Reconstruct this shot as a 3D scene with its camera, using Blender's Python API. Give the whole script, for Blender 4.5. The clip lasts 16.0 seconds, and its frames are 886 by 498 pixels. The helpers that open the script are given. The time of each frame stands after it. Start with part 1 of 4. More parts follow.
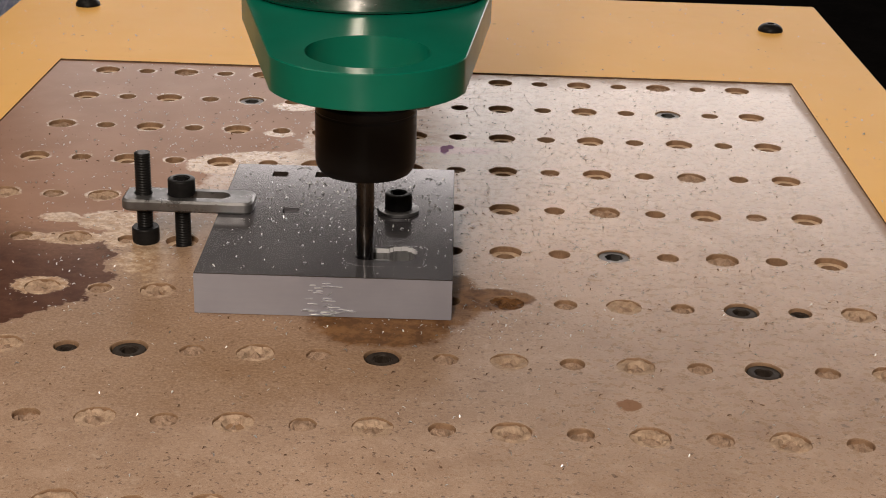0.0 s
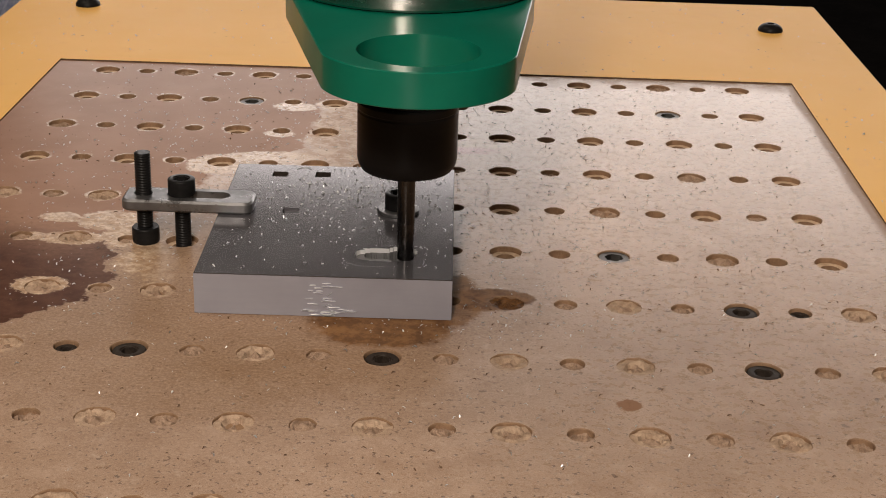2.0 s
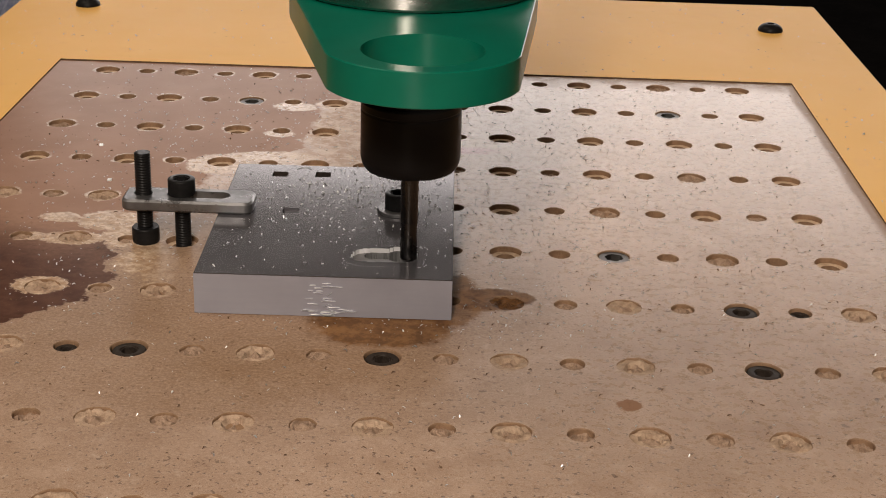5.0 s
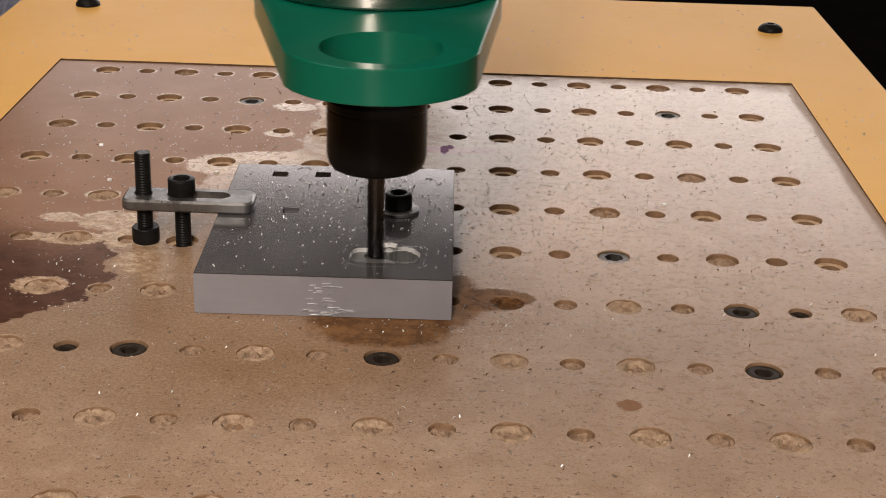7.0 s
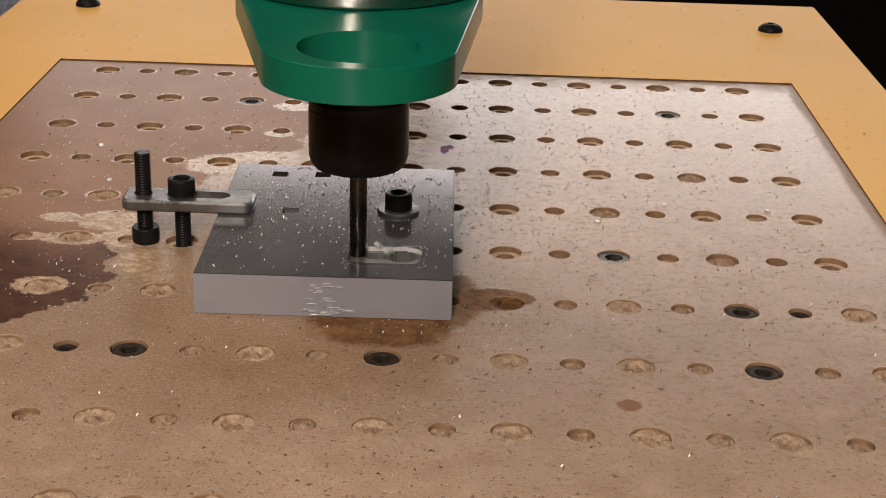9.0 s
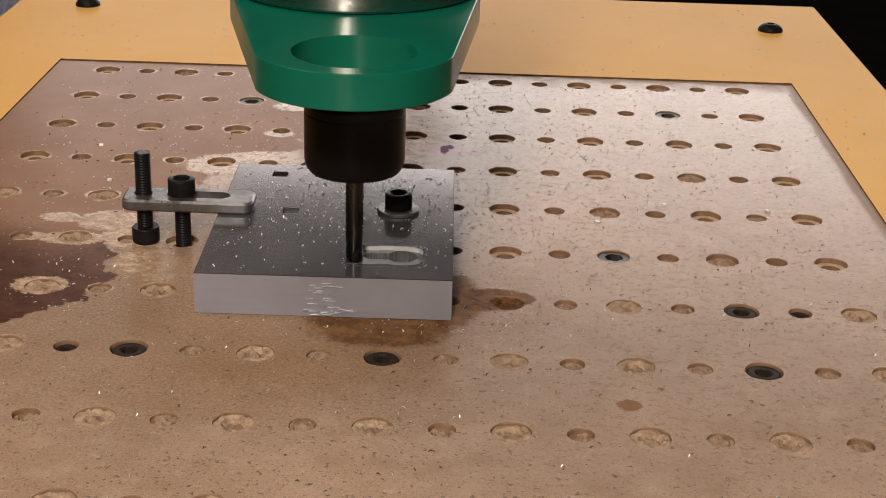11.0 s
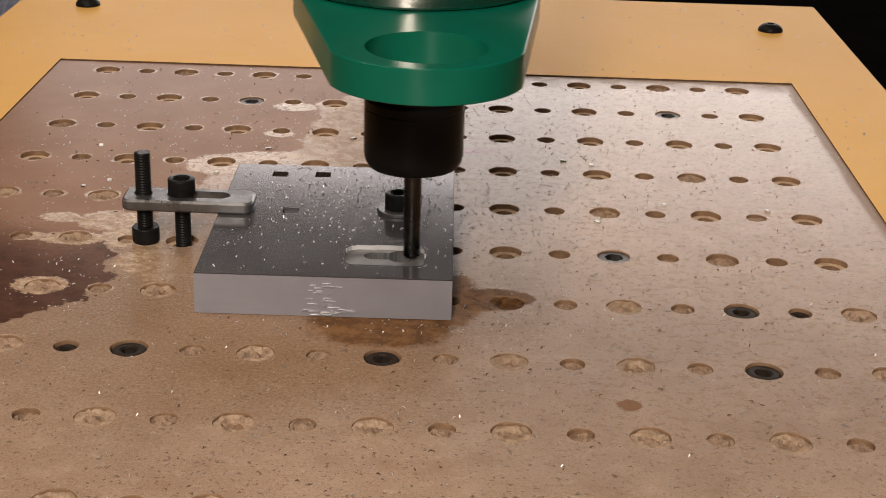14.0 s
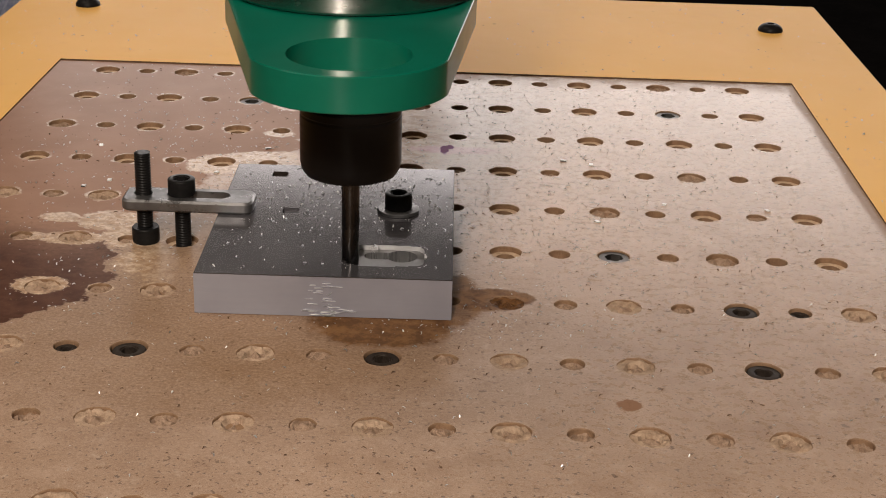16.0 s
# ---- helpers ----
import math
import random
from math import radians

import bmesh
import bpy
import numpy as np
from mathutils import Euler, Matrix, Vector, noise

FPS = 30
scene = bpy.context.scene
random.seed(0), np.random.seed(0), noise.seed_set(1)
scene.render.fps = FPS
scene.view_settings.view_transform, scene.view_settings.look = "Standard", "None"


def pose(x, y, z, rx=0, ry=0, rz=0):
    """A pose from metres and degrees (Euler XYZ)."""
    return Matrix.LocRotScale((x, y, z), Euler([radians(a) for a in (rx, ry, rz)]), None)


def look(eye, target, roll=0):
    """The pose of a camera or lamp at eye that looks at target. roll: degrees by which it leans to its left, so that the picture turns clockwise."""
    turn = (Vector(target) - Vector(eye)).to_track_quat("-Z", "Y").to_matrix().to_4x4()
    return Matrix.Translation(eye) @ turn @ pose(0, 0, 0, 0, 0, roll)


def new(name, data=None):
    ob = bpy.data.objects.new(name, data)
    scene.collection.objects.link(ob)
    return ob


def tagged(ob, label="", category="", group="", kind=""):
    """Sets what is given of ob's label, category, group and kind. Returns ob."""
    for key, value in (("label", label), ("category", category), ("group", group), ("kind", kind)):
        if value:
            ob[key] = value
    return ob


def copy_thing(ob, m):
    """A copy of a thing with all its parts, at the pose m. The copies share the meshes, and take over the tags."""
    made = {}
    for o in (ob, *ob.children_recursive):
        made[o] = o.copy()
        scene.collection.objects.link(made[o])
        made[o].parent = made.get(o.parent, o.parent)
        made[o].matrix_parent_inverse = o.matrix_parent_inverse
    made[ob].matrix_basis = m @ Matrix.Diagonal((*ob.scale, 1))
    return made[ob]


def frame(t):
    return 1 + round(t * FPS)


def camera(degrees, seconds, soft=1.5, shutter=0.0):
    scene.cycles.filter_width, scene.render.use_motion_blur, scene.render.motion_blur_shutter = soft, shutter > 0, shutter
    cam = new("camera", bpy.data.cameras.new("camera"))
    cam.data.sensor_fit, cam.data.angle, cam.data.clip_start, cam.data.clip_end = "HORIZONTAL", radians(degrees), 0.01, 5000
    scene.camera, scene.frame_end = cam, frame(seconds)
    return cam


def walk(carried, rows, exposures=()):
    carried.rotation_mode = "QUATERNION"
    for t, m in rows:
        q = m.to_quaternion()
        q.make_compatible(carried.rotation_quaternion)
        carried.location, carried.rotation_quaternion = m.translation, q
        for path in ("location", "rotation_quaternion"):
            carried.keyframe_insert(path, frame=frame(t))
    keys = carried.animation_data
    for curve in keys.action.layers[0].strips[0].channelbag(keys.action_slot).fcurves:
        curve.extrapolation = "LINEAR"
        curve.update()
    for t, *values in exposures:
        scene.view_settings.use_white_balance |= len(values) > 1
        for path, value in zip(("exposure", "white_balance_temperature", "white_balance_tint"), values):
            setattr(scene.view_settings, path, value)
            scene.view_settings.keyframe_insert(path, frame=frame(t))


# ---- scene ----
cam = camera(32.8, 16.0, soft=0.95, shutter=0.5)
EYE = pose(-0.0156, -0.7398, 0.2127, 67.59, -1.5885, 1.5015)
walk(cam, [(0.0, EYE), (16.0, EYE)])

# ---- world and light ----
world = bpy.data.worlds.new("world")
scene.world = world
world.use_nodes = True
bg = world.node_tree.nodes["Background"]
bg.inputs[0].default_value = (0.9, 0.8, 0.7, 1)
bg.inputs[1].default_value = 0.02


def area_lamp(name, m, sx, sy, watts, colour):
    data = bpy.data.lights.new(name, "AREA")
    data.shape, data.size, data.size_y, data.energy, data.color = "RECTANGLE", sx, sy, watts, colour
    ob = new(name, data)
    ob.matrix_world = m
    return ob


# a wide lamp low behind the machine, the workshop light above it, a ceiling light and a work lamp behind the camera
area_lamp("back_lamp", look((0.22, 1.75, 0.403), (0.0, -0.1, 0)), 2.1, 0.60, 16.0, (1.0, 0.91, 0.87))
area_lamp("workshop_lamp", look((-0.75, 0.10, 1.60), (0.0, -0.2, 0)), 0.7, 0.7, 8, (1.0, 0.84, 0.69))
area_lamp("ceiling_lamp", look((-0.2, -1.65, 1.50), (-0.03, -0.2, 0)), 0.4, 1.0, 28, (1.0, 0.84, 0.69))
area_lamp("work_lamp", look((-0.12, -1.10, 0.50), (-0.04, -0.25, 0.05)), 0.06, 0.06, 4.0, (1.0, 0.88, 0.76))

# ---- materials ----


class Mat:
    """A node material with a few short cuts."""

    def __init__(self, name, rough=0.5, metal=0.0, spec=0.5):
        self.m = bpy.data.materials.new(name)
        self.m.use_nodes = True
        self.t = self.m.node_tree
        self.b = self.t.nodes["Principled BSDF"]
        self.b.inputs["Roughness"].default_value = rough
        self.b.inputs["Metallic"].default_value = metal
        self.b.inputs["Specular IOR Level"].default_value = spec
        self.co = self.node("ShaderNodeTexCoord").outputs["Object"]

    def node(self, kind):
        return self.t.nodes.new(kind)

    def put(self, sock, v):
        if isinstance(v, bpy.types.NodeSocket):
            self.t.links.new(v, sock)
        elif isinstance(v, (tuple, list)) and len(v) == 3 and sock.type == "RGBA":
            sock.default_value = (*v, 1)
        else:
            sock.default_value = v

    def math(self, op, a, b=0.0, clamp=False):
        n = self.node("ShaderNodeMath")
        n.operation, n.use_clamp = op, clamp
        self.put(n.inputs[0], a)
        self.put(n.inputs[1], b)
        return n.outputs[0]

    def ramp(self, v, lo, hi, a=0.0, b=1.0):
        n = self.node("ShaderNodeMapRange")
        n.interpolation_type = "SMOOTHSTEP"
        for i, x in enumerate((v, lo, hi, a, b)):
            self.put(n.inputs[i], x)
        return n.outputs[0]

    def scaled(self, sx, sy, sz, loc=(0, 0, 0), rz=0.0, co=None):
        n = self.node("ShaderNodeMapping")
        n.vector_type = "TEXTURE"
        self.put(n.inputs[0], co or self.co)
        n.inputs[1].default_value = loc
        n.inputs[2].default_value = (0, 0, rz)
        n.inputs[3].default_value = (sx, sy, sz)
        return n.outputs[0]

    def noise(self, scale, detail=3.0, rough=0.55, co=None, distort=0.0):
        n = self.node("ShaderNodeTexNoise")
        self.put(n.inputs["Vector"], co or self.co)
        n.inputs["Scale"].default_value = scale
        n.inputs["Detail"].default_value = detail
        n.inputs["Roughness"].default_value = rough
        n.inputs["Distortion"].default_value = distort
        return n.outputs["Fac"]

    def mix(self, fac, a, b):
        n = self.node("ShaderNodeMix")
        n.data_type = "RGBA"
        self.put(n.inputs["Factor"], fac)
        self.put(n.inputs[6], a)
        self.put(n.inputs[7], b)
        return n.outputs[2]

    def blob(self, x, y, rx, ry, soft=0.35, warp=0.5, scale=90, rz=0.0):
        """1 inside a ragged ellipse on the xy plane, 0 outside."""
        v = self.scaled(rx, ry, 1.0, (x, y, 0), rz)
        n = self.node("ShaderNodeVectorMath")
        n.operation = "MULTIPLY"
        self.put(n.inputs[0], v)
        n.inputs[1].default_value = (1, 1, 0)
        d = self.node("ShaderNodeVectorMath")
        d.operation = "LENGTH"
        self.put(d.inputs[0], n.outputs[0])
        w = self.math("MULTIPLY", self.math("SUBTRACT", self.noise(scale, 6.0, 0.72), 0.5), warp * 2)
        w = self.math("ADD", w, self.math("MULTIPLY", self.math("SUBTRACT", self.noise(460, 3.0, 0.7), 0.5), warp))
        return self.ramp(self.math("ADD", d.outputs["Value"], w), 1 - soft / 2, 1 + soft / 2, 1.0, 0.0)

    def bump(self, h, strength, dist):
        n = self.node("ShaderNodeBump")
        n.inputs["Strength"].default_value = strength
        n.inputs["Distance"].default_value = dist
        self.put(n.inputs["Height"], h)
        self.put(self.b.inputs["Normal"], n.outputs[0])

    def lengthwise(self, amount):
        """Gloss drawn out along z, as turning marks and printed layers do."""
        t = self.node("ShaderNodeTangent")
        t.direction_type, t.axis = "RADIAL", "Z"
        self.put(self.b.inputs["Tangent"], t.outputs[0])
        self.b.inputs["Anisotropic"].default_value = amount
        self.b.inputs["Anisotropic Rotation"].default_value = 0.25

    def colour(self, c):
        self.put(self.b.inputs["Base Color"], c)
        return self

    def rough(self, r):
        self.put(self.b.inputs["Roughness"], r)
        return self


def plain(name, c, c2, scale, rough, metal=0.0, spec=0.5, bump=0.0, rough2=None, stretch=(1, 1, 1)):
    """Two tones mixed by noise at two scales, with some relief."""
    k = Mat(name, rough, metal, spec)
    co = k.scaled(*stretch)
    n = k.math("ADD", k.math("MULTIPLY", k.noise(scale, 4.0, co=co), 0.6), k.math("MULTIPLY", k.noise(scale * 7, 2.0, co=co), 0.4))
    k.colour(k.mix(k.ramp(n, 0.3, 0.7), c, c2))
    if rough2 is not None:
        k.rough(k.ramp(n, 0.3, 0.7, rough, rough2))
    if bump:
        k.bump(n, 0.5, bump)
    return k.m


def board_material():
    k = Mat("sanded_fibreboard", 0.6, spec=0.35)
    sep = k.node("ShaderNodeSeparateXYZ")
    k.put(sep.inputs[0], k.co)
    x, y = sep.outputs[0], sep.outputs[1]
    fine = k.noise(900, 3.0, 0.7)
    fibre = k.noise(300, 3.0, 0.7, co=k.scaled(1.2, 1.0, 1.0))
    cloud = k.noise(22, 4.0, 0.6)
    c = k.mix(k.ramp(cloud, 0.3, 0.7), (0.29, 0.186, 0.124), (0.355, 0.236, 0.165))
    c = k.mix(k.math("MULTIPLY", k.ramp(fine, 0.35, 0.75), 0.35), c, (0.52, 0.40, 0.30))
    # dark fibre flecks
    fleck = k.ramp(k.noise(560, 1.0, 0.5), 0.655, 0.69)
    c = k.mix(k.math("MULTIPLY", fleck, 0.85), c, (0.08, 0.045, 0.028))
    speck = k.ramp(k.noise(800, 2.0, 0.6), 0.56, 0.64)
    c = k.mix(k.math("MULTIPLY", speck, 0.42), c, (0.19, 0.125, 0.08))
    pale = k.ramp(k.noise(240, 3.0, 0.7, co=k.scaled(1.4, 1.0, 1.0)), 0.56, 0.72)
    c = k.mix(k.math("MULTIPLY", pale, 0.4), c, (0.55, 0.44, 0.345))
    grain = k.noise(2400, 2.0, 0.6)
    c = k.mix(k.ramp(grain, 0.5, 0.66, 0.0, 0.32), c, (0.16, 0.10, 0.065))
    c = k.mix(k.ramp(grain, 0.34, 0.48, 0.34, 0.0), c, (0.56, 0.45, 0.35))
    mottle = k.noise(75, 5.0, 0.65, co=k.scaled(1.2, 1.0, 1.0))
    c = k.mix(k.ramp(mottle, 0.5, 0.7, 0.0, 0.5), c, (0.235, 0.14, 0.085))
    c = k.mix(k.ramp(mottle, 0.32, 0.48, 0.4, 0.0), c, (0.46, 0.335, 0.255))
    big = k.ramp(k.noise(300, 2.0, 0.6), 0.66, 0.70)
    c = k.mix(k.math("MULTIPLY", big, 0.8), c, (0.09, 0.05, 0.03))
    # darker and browner round the block's front left, brown along the edge strips
    rim = k.math("MAXIMUM", k.ramp(k.math("ADD", x, k.math("MULTIPLY", cloud, 0.005)), 0.1470, 0.1505), k.ramp(k.math("ADD", y, k.math("MULTIPLY", k.math("SUBTRACT", k.noise(60, 4.0, 0.7), 0.5), 0.05)), -0.006, 0.020))
    c = k.mix(k.math("MULTIPLY", rim, 0.7), c, (0.20, 0.115, 0.06))
    browned = k.math("MULTIPLY", k.blob(-0.10, -0.285, 0.10, 0.085, 0.9, 0.5, 25), 0.62)
    c = k.mix(browned, c, k.mix(k.ramp(fine, 0.4, 0.65), (0.185, 0.108, 0.060), (0.29, 0.185, 0.11)))
    stains = [(-0.042, -0.292, 0.024, 0.016, 0.75), (-0.007, -0.268, 0.014, 0.010, 0.8), (0.004, -0.2665, 0.006, 0.005, 0.7), (0.0, -0.2695, 0.0062, 0.0045, 0.85), (-0.122, -0.268, 0.004, 0.002, 0.6), (-0.018, -0.27, 0.01, 0.022, 0.6)]
    soaked = browned
    for sx, sy, rx, ry, a in stains:
        soaked = k.math("MAXIMUM", soaked, k.blob(sx, sy, rx, ry, 0.3, 0.35, 110))
        c = k.mix(k.math("MULTIPLY", k.blob(sx, sy, rx, ry, 0.3, 0.35, 110), min(0.9, a * 1.12)), c, k.mix(k.ramp(k.noise(160, 4.0, 0.7), 0.38, 0.62), (0.095, 0.040, 0.013), (0.20, 0.097, 0.036)))
    # rusty, scraped strip where the film came off
    rust = k.blob(-0.058, -0.085, 0.032, 0.062, 0.7, 0.5, 60)
    rusty = k.mix(k.ramp(k.noise(150, 5.0, 0.75), 0.40, 0.62), (0.31, 0.175, 0.09), (0.58, 0.45, 0.34))
    c = k.mix(k.math("MULTIPLY", rust, 0.75), c, rusty)
    soaked = k.math("MAXIMUM", soaked, k.math("MULTIPLY", rust, 0.5))
    scuff = k.math("MULTIPLY", k.blob(0.0356, -0.341, 0.0038, 0.0036, 0.2, 0.7, 260), 0.9)
    c = k.mix(scuff, c, (0.20, 0.092, 0.036))
    pink = k.math("MULTIPLY", k.blob(-0.022, -0.109, 0.018, 0.005, 0.9, 0.8, 160), 0.5)
    c = k.mix(pink, c, (0.42, 0.14, 0.20))
    purple = k.math("MAXIMUM", k.blob(-0.0256, -0.1085, 0.0019, 0.0058, 0.25, 0.75, 420), k.blob(-0.0232, -0.1050, 0.0016, 0.0030, 0.25, 0.75, 400))
    c = k.mix(k.math("MULTIPLY", purple, 0.95), c, (0.19, 0.045, 0.185))
    soaked = k.math("MAXIMUM", soaked, k.math("MAXIMUM", purple, scuff))
    soaked = k.math("MAXIMUM", soaked, k.math("MULTIPLY", rim, 0.6))
    # the glossy brown film that still covers one side of the board, with a ragged edge
    edge = k.node("ShaderNodeValToRGB")
    k.put(edge.inputs[0], k.math("DIVIDE", k.math("ADD", y, 0.33), 0.35, True))
    stops = [(-0.33, -0.20), (-0.300, -0.163), (-0.280, -0.146), (-0.262, -0.139), (-0.235, -0.143), (-0.20, -0.135), (-0.15, -0.123), (-0.128, -0.105), (-0.112, -0.087), (-0.045, -0.083), (-0.028, -0.072), (-0.008, -0.048), (0.004, -0.020), (0.02, 0.010)]
    el = edge.color_ramp.elements
    while len(el) < len(stops):
        el.new(0.5)
    for e, (yy, xx) in zip(el, stops):
        e.position = (yy + 0.33) / 0.35
        e.color = (-xx * 4,) * 3 + (1,)
    xb = k.math("MULTIPLY", edge.outputs[0], -0.25)
    jag = k.math("ADD", k.math("MULTIPLY", k.math("SUBTRACT", k.noise(55, 4.0, 0.65), 0.5), 0.026), k.math("MULTIPLY", k.math("SUBTRACT", k.noise(260, 3.0, 0.6), 0.5), 0.008))
    film = k.ramp(k.math("ADD", k.math("SUBTRACT", xb, x), jag), -0.0006, 0.0012)
    worn = None
    for sx, sy, rx, ry in [(-0.121, -0.138, 0.013, 0.012), (-0.098, -0.127, 0.022, 0.007), (-0.098, -0.053, 0.011, 0.006), (-0.080, -0.047, 0.009, 0.008), (-0.1005, -0.094, 0.007, 0.005), (-0.150, -0.207, 0.015, 0.010),
                           (-0.138, -0.222, 0.013, 0.012), (-0.160, -0.226, 0.013, 0.006), (-0.170, -0.205, 0.008, 0.005), (-0.161, -0.269, 0.010, 0.007), (-0.176, -0.225, 0.006, 0.004), (-0.120, -0.245, 0.02, 0.016)]:
        b = k.blob(sx, sy, rx, ry, 0.12, 0.55, 120)
        worn = b if worn is None else k.math("MAXIMUM", worn, b)
    # film chipped off round the rims of the holes
    dy = k.math("MULTIPLY", k.math("SUBTRACT", k.math("FRACT", k.math("ADD", k.math("DIVIDE", y, 0.045), 20.5)), 0.5), 0.045)
    ragged = k.math("MULTIPLY", k.math("SUBTRACT", k.noise(170, 4.0, 0.65), 0.5), 0.006)
    rimwear = None
    for shift, rad in ((20.5, 0.0066), (20.0, 0.0045)):
        dx = k.math("MULTIPLY", k.math("SUBTRACT", k.math("FRACT", k.math("ADD", k.math("DIVIDE", x, 0.04), shift)), 0.5), 0.04)
        d = k.math("SQRT", k.math("ADD", k.math("MULTIPLY", dx, dx), k.math("MULTIPLY", dy, dy)))
        ringw = k.ramp(k.math("ADD", d, ragged), rad, rad + 0.0007, 1.0, 0.0)
        rimwear = ringw if rimwear is None else k.math("MAXIMUM", rimwear, ringw)
    rimwear = k.math("MULTIPLY", rimwear, k.math("MULTIPLY", k.ramp(x, -0.2125, -0.2115), k.ramp(x, 0.1295, 0.1305, 1.0, 0.0)))
    rimwear = k.math("MULTIPLY", rimwear, k.ramp(k.noise(130, 3.0, 0.7), 0.40, 0.56))
    worn = k.math("MAXIMUM", worn, rimwear)
    film = k.math("MULTIPLY", film, k.math("SUBTRACT", 1.0, worn))
    film = k.math("MULTIPLY", film, k.ramp(k.noise(700, 2.0), 0.2, 0.35, 0.75, 1.0))
    crumble = k.ramp(k.noise(380, 4.0, 0.7), 0.38, 0.60, 0.25, 1.0)
    near_film = k.ramp(k.math("ADD", k.math("SUBTRACT", xb, x), jag), -0.03, -0.004, 0.12, 1.0)
    c = k.mix(k.math("MULTIPLY", k.math("MULTIPLY", worn, near_film), crumble), c, k.mix(k.ramp(k.noise(210, 5.0, 0.75), 0.40, 0.56), (0.33, 0.20, 0.105), (0.56, 0.43, 0.31)))
    fc = k.mix(k.ramp(k.noise(30, 4.0), 0.3, 0.7), (0.255, 0.142, 0.092), (0.305, 0.177, 0.119))
    # the film turns much darker brown at its front left end
    film_dark = k.math("MAXIMUM", k.blob(-0.19, -0.285, 0.085, 0.062, 0.95, 0.35, 40), k.blob(-0.125, -0.232, 0.03, 0.02, 0.8, 0.5, 90))
    fc = k.mix(k.math("MULTIPLY", film_dark, 0.95), fc, k.mix(k.ramp(k.noise(120, 4.0, 0.7), 0.35, 0.65), (0.050, 0.019, 0.011), (0.085, 0.037, 0.023)))
    k.colour(k.mix(film, c, fc))
    base_r = k.ramp(fibre, 0.3, 0.7, 0.25, 0.33)
    base_r = k.math("ADD", base_r, k.math("MULTIPLY", soaked, 0.3))
    rr = k.node("ShaderNodeMix")
    rr.data_type = "FLOAT"
    k.put(rr.inputs["Factor"], film)
    k.put(rr.inputs[2], base_r)
    rr.inputs[3].default_value = 0.30
    sp = k.node("ShaderNodeMix")
    sp.data_type = "FLOAT"
    k.put(sp.inputs["Factor"], film)
    k.put(sp.inputs[2], k.math("SUBTRACT", 0.42, k.math("MULTIPLY", soaked, 0.34)))
    sp.inputs[3].default_value = 0.025
    k.put(k.b.inputs["Specular IOR Level"], sp.outputs[0])
    k.rough(rr.outputs[0])
    h = k.math("ADD", k.math("MULTIPLY", fibre, 0.5), k.math("MULTIPLY", fine, 0.4))
    h = k.math("SUBTRACT", h, k.math("MULTIPLY", fleck, 0.5))
    h = k.math("ADD", h, k.math("MULTIPLY", grain, 0.35))
    h = k.math("MULTIPLY", h, k.math("SUBTRACT", 1.0, k.math("MULTIPLY", film, 0.8)))
    k.bump(h, 0.35, 0.00009)
    return k.m


def green_material():
    """Printed plastic: fine horizontal layer lines."""
    k = Mat("green_printed_plastic", 0.34, spec=0.24)
    w = k.node("ShaderNodeTexWave")
    w.wave_type, w.bands_direction, w.wave_profile = "BANDS", "Z", "SIN"
    k.put(w.inputs["Vector"], k.co)
    w.inputs["Scale"].default_value = 1 / 0.0003 / 6.283
    n = k.noise(60, 3.0)
    k.colour(k.mix(k.ramp(n, 0.3, 0.7), (0.0015, 0.100, 0.063), (0.002, 0.115, 0.074)))
    k.rough(k.ramp(k.noise(40, 2.0), 0.3, 0.7, 0.28, 0.31))
    k.bump(k.math("ADD", w.outputs["Fac"], k.math("MULTIPLY", k.noise(30, 1.0), 0.2)), 0.008, 0.0002)
    k.lengthwise(0.85)
    return k.m


def orange_material():
    k = Mat("orange_laminate", 0.38, spec=0.03)
    n = k.noise(9, 4.0)
    c = k.mix(k.ramp(n, 0.3, 0.7), (0.74, 0.430, 0.115), (0.78, 0.460, 0.135))
    c = k.mix(k.math("MULTIPLY", k.ramp(k.noise(35, 5.0, 0.7), 0.55, 0.75), 0.3), c, (0.66, 0.36, 0.14))
    c = k.mix(k.math("MULTIPLY", k.ramp(k.noise(260, 1.0), 0.76, 0.79), 0.6), c, (0.25, 0.12, 0.04))
    k.colour(c)
    k.rough(k.ramp(k.noise(60, 4.0), 0.3, 0.7, 0.42, 0.48))
    k.bump(k.noise(700, 2.0), 0.1, 0.0002)
    return k.m


def metal_material(name, c, c2, rough, rough2, stretch, bump=0.00005, scale=300, drawn=0.0, smear=0.05, metal=1.0):
    """Machined metal with directional marks and smears."""
    k = Mat(name, rough, metal)
    n = k.noise(scale, 4.0, 0.65, co=k.scaled(*stretch))
    s = k.noise(45, 4.0, 0.6)
    k.colour(k.mix(k.ramp(s, 0.3, 0.7), c, c2))
    k.rough(k.math("ADD", k.ramp(n, 0.3, 0.7, rough - 0.04, rough2), k.ramp(s, 0.35, 0.7, -smear * 0.6, smear)))
    if bump:
        k.bump(k.math("ADD", n, k.math("MULTIPLY", s, 0.3)), 0.3, bump)
    if drawn:
        k.lengthwise(drawn)
    return k.m


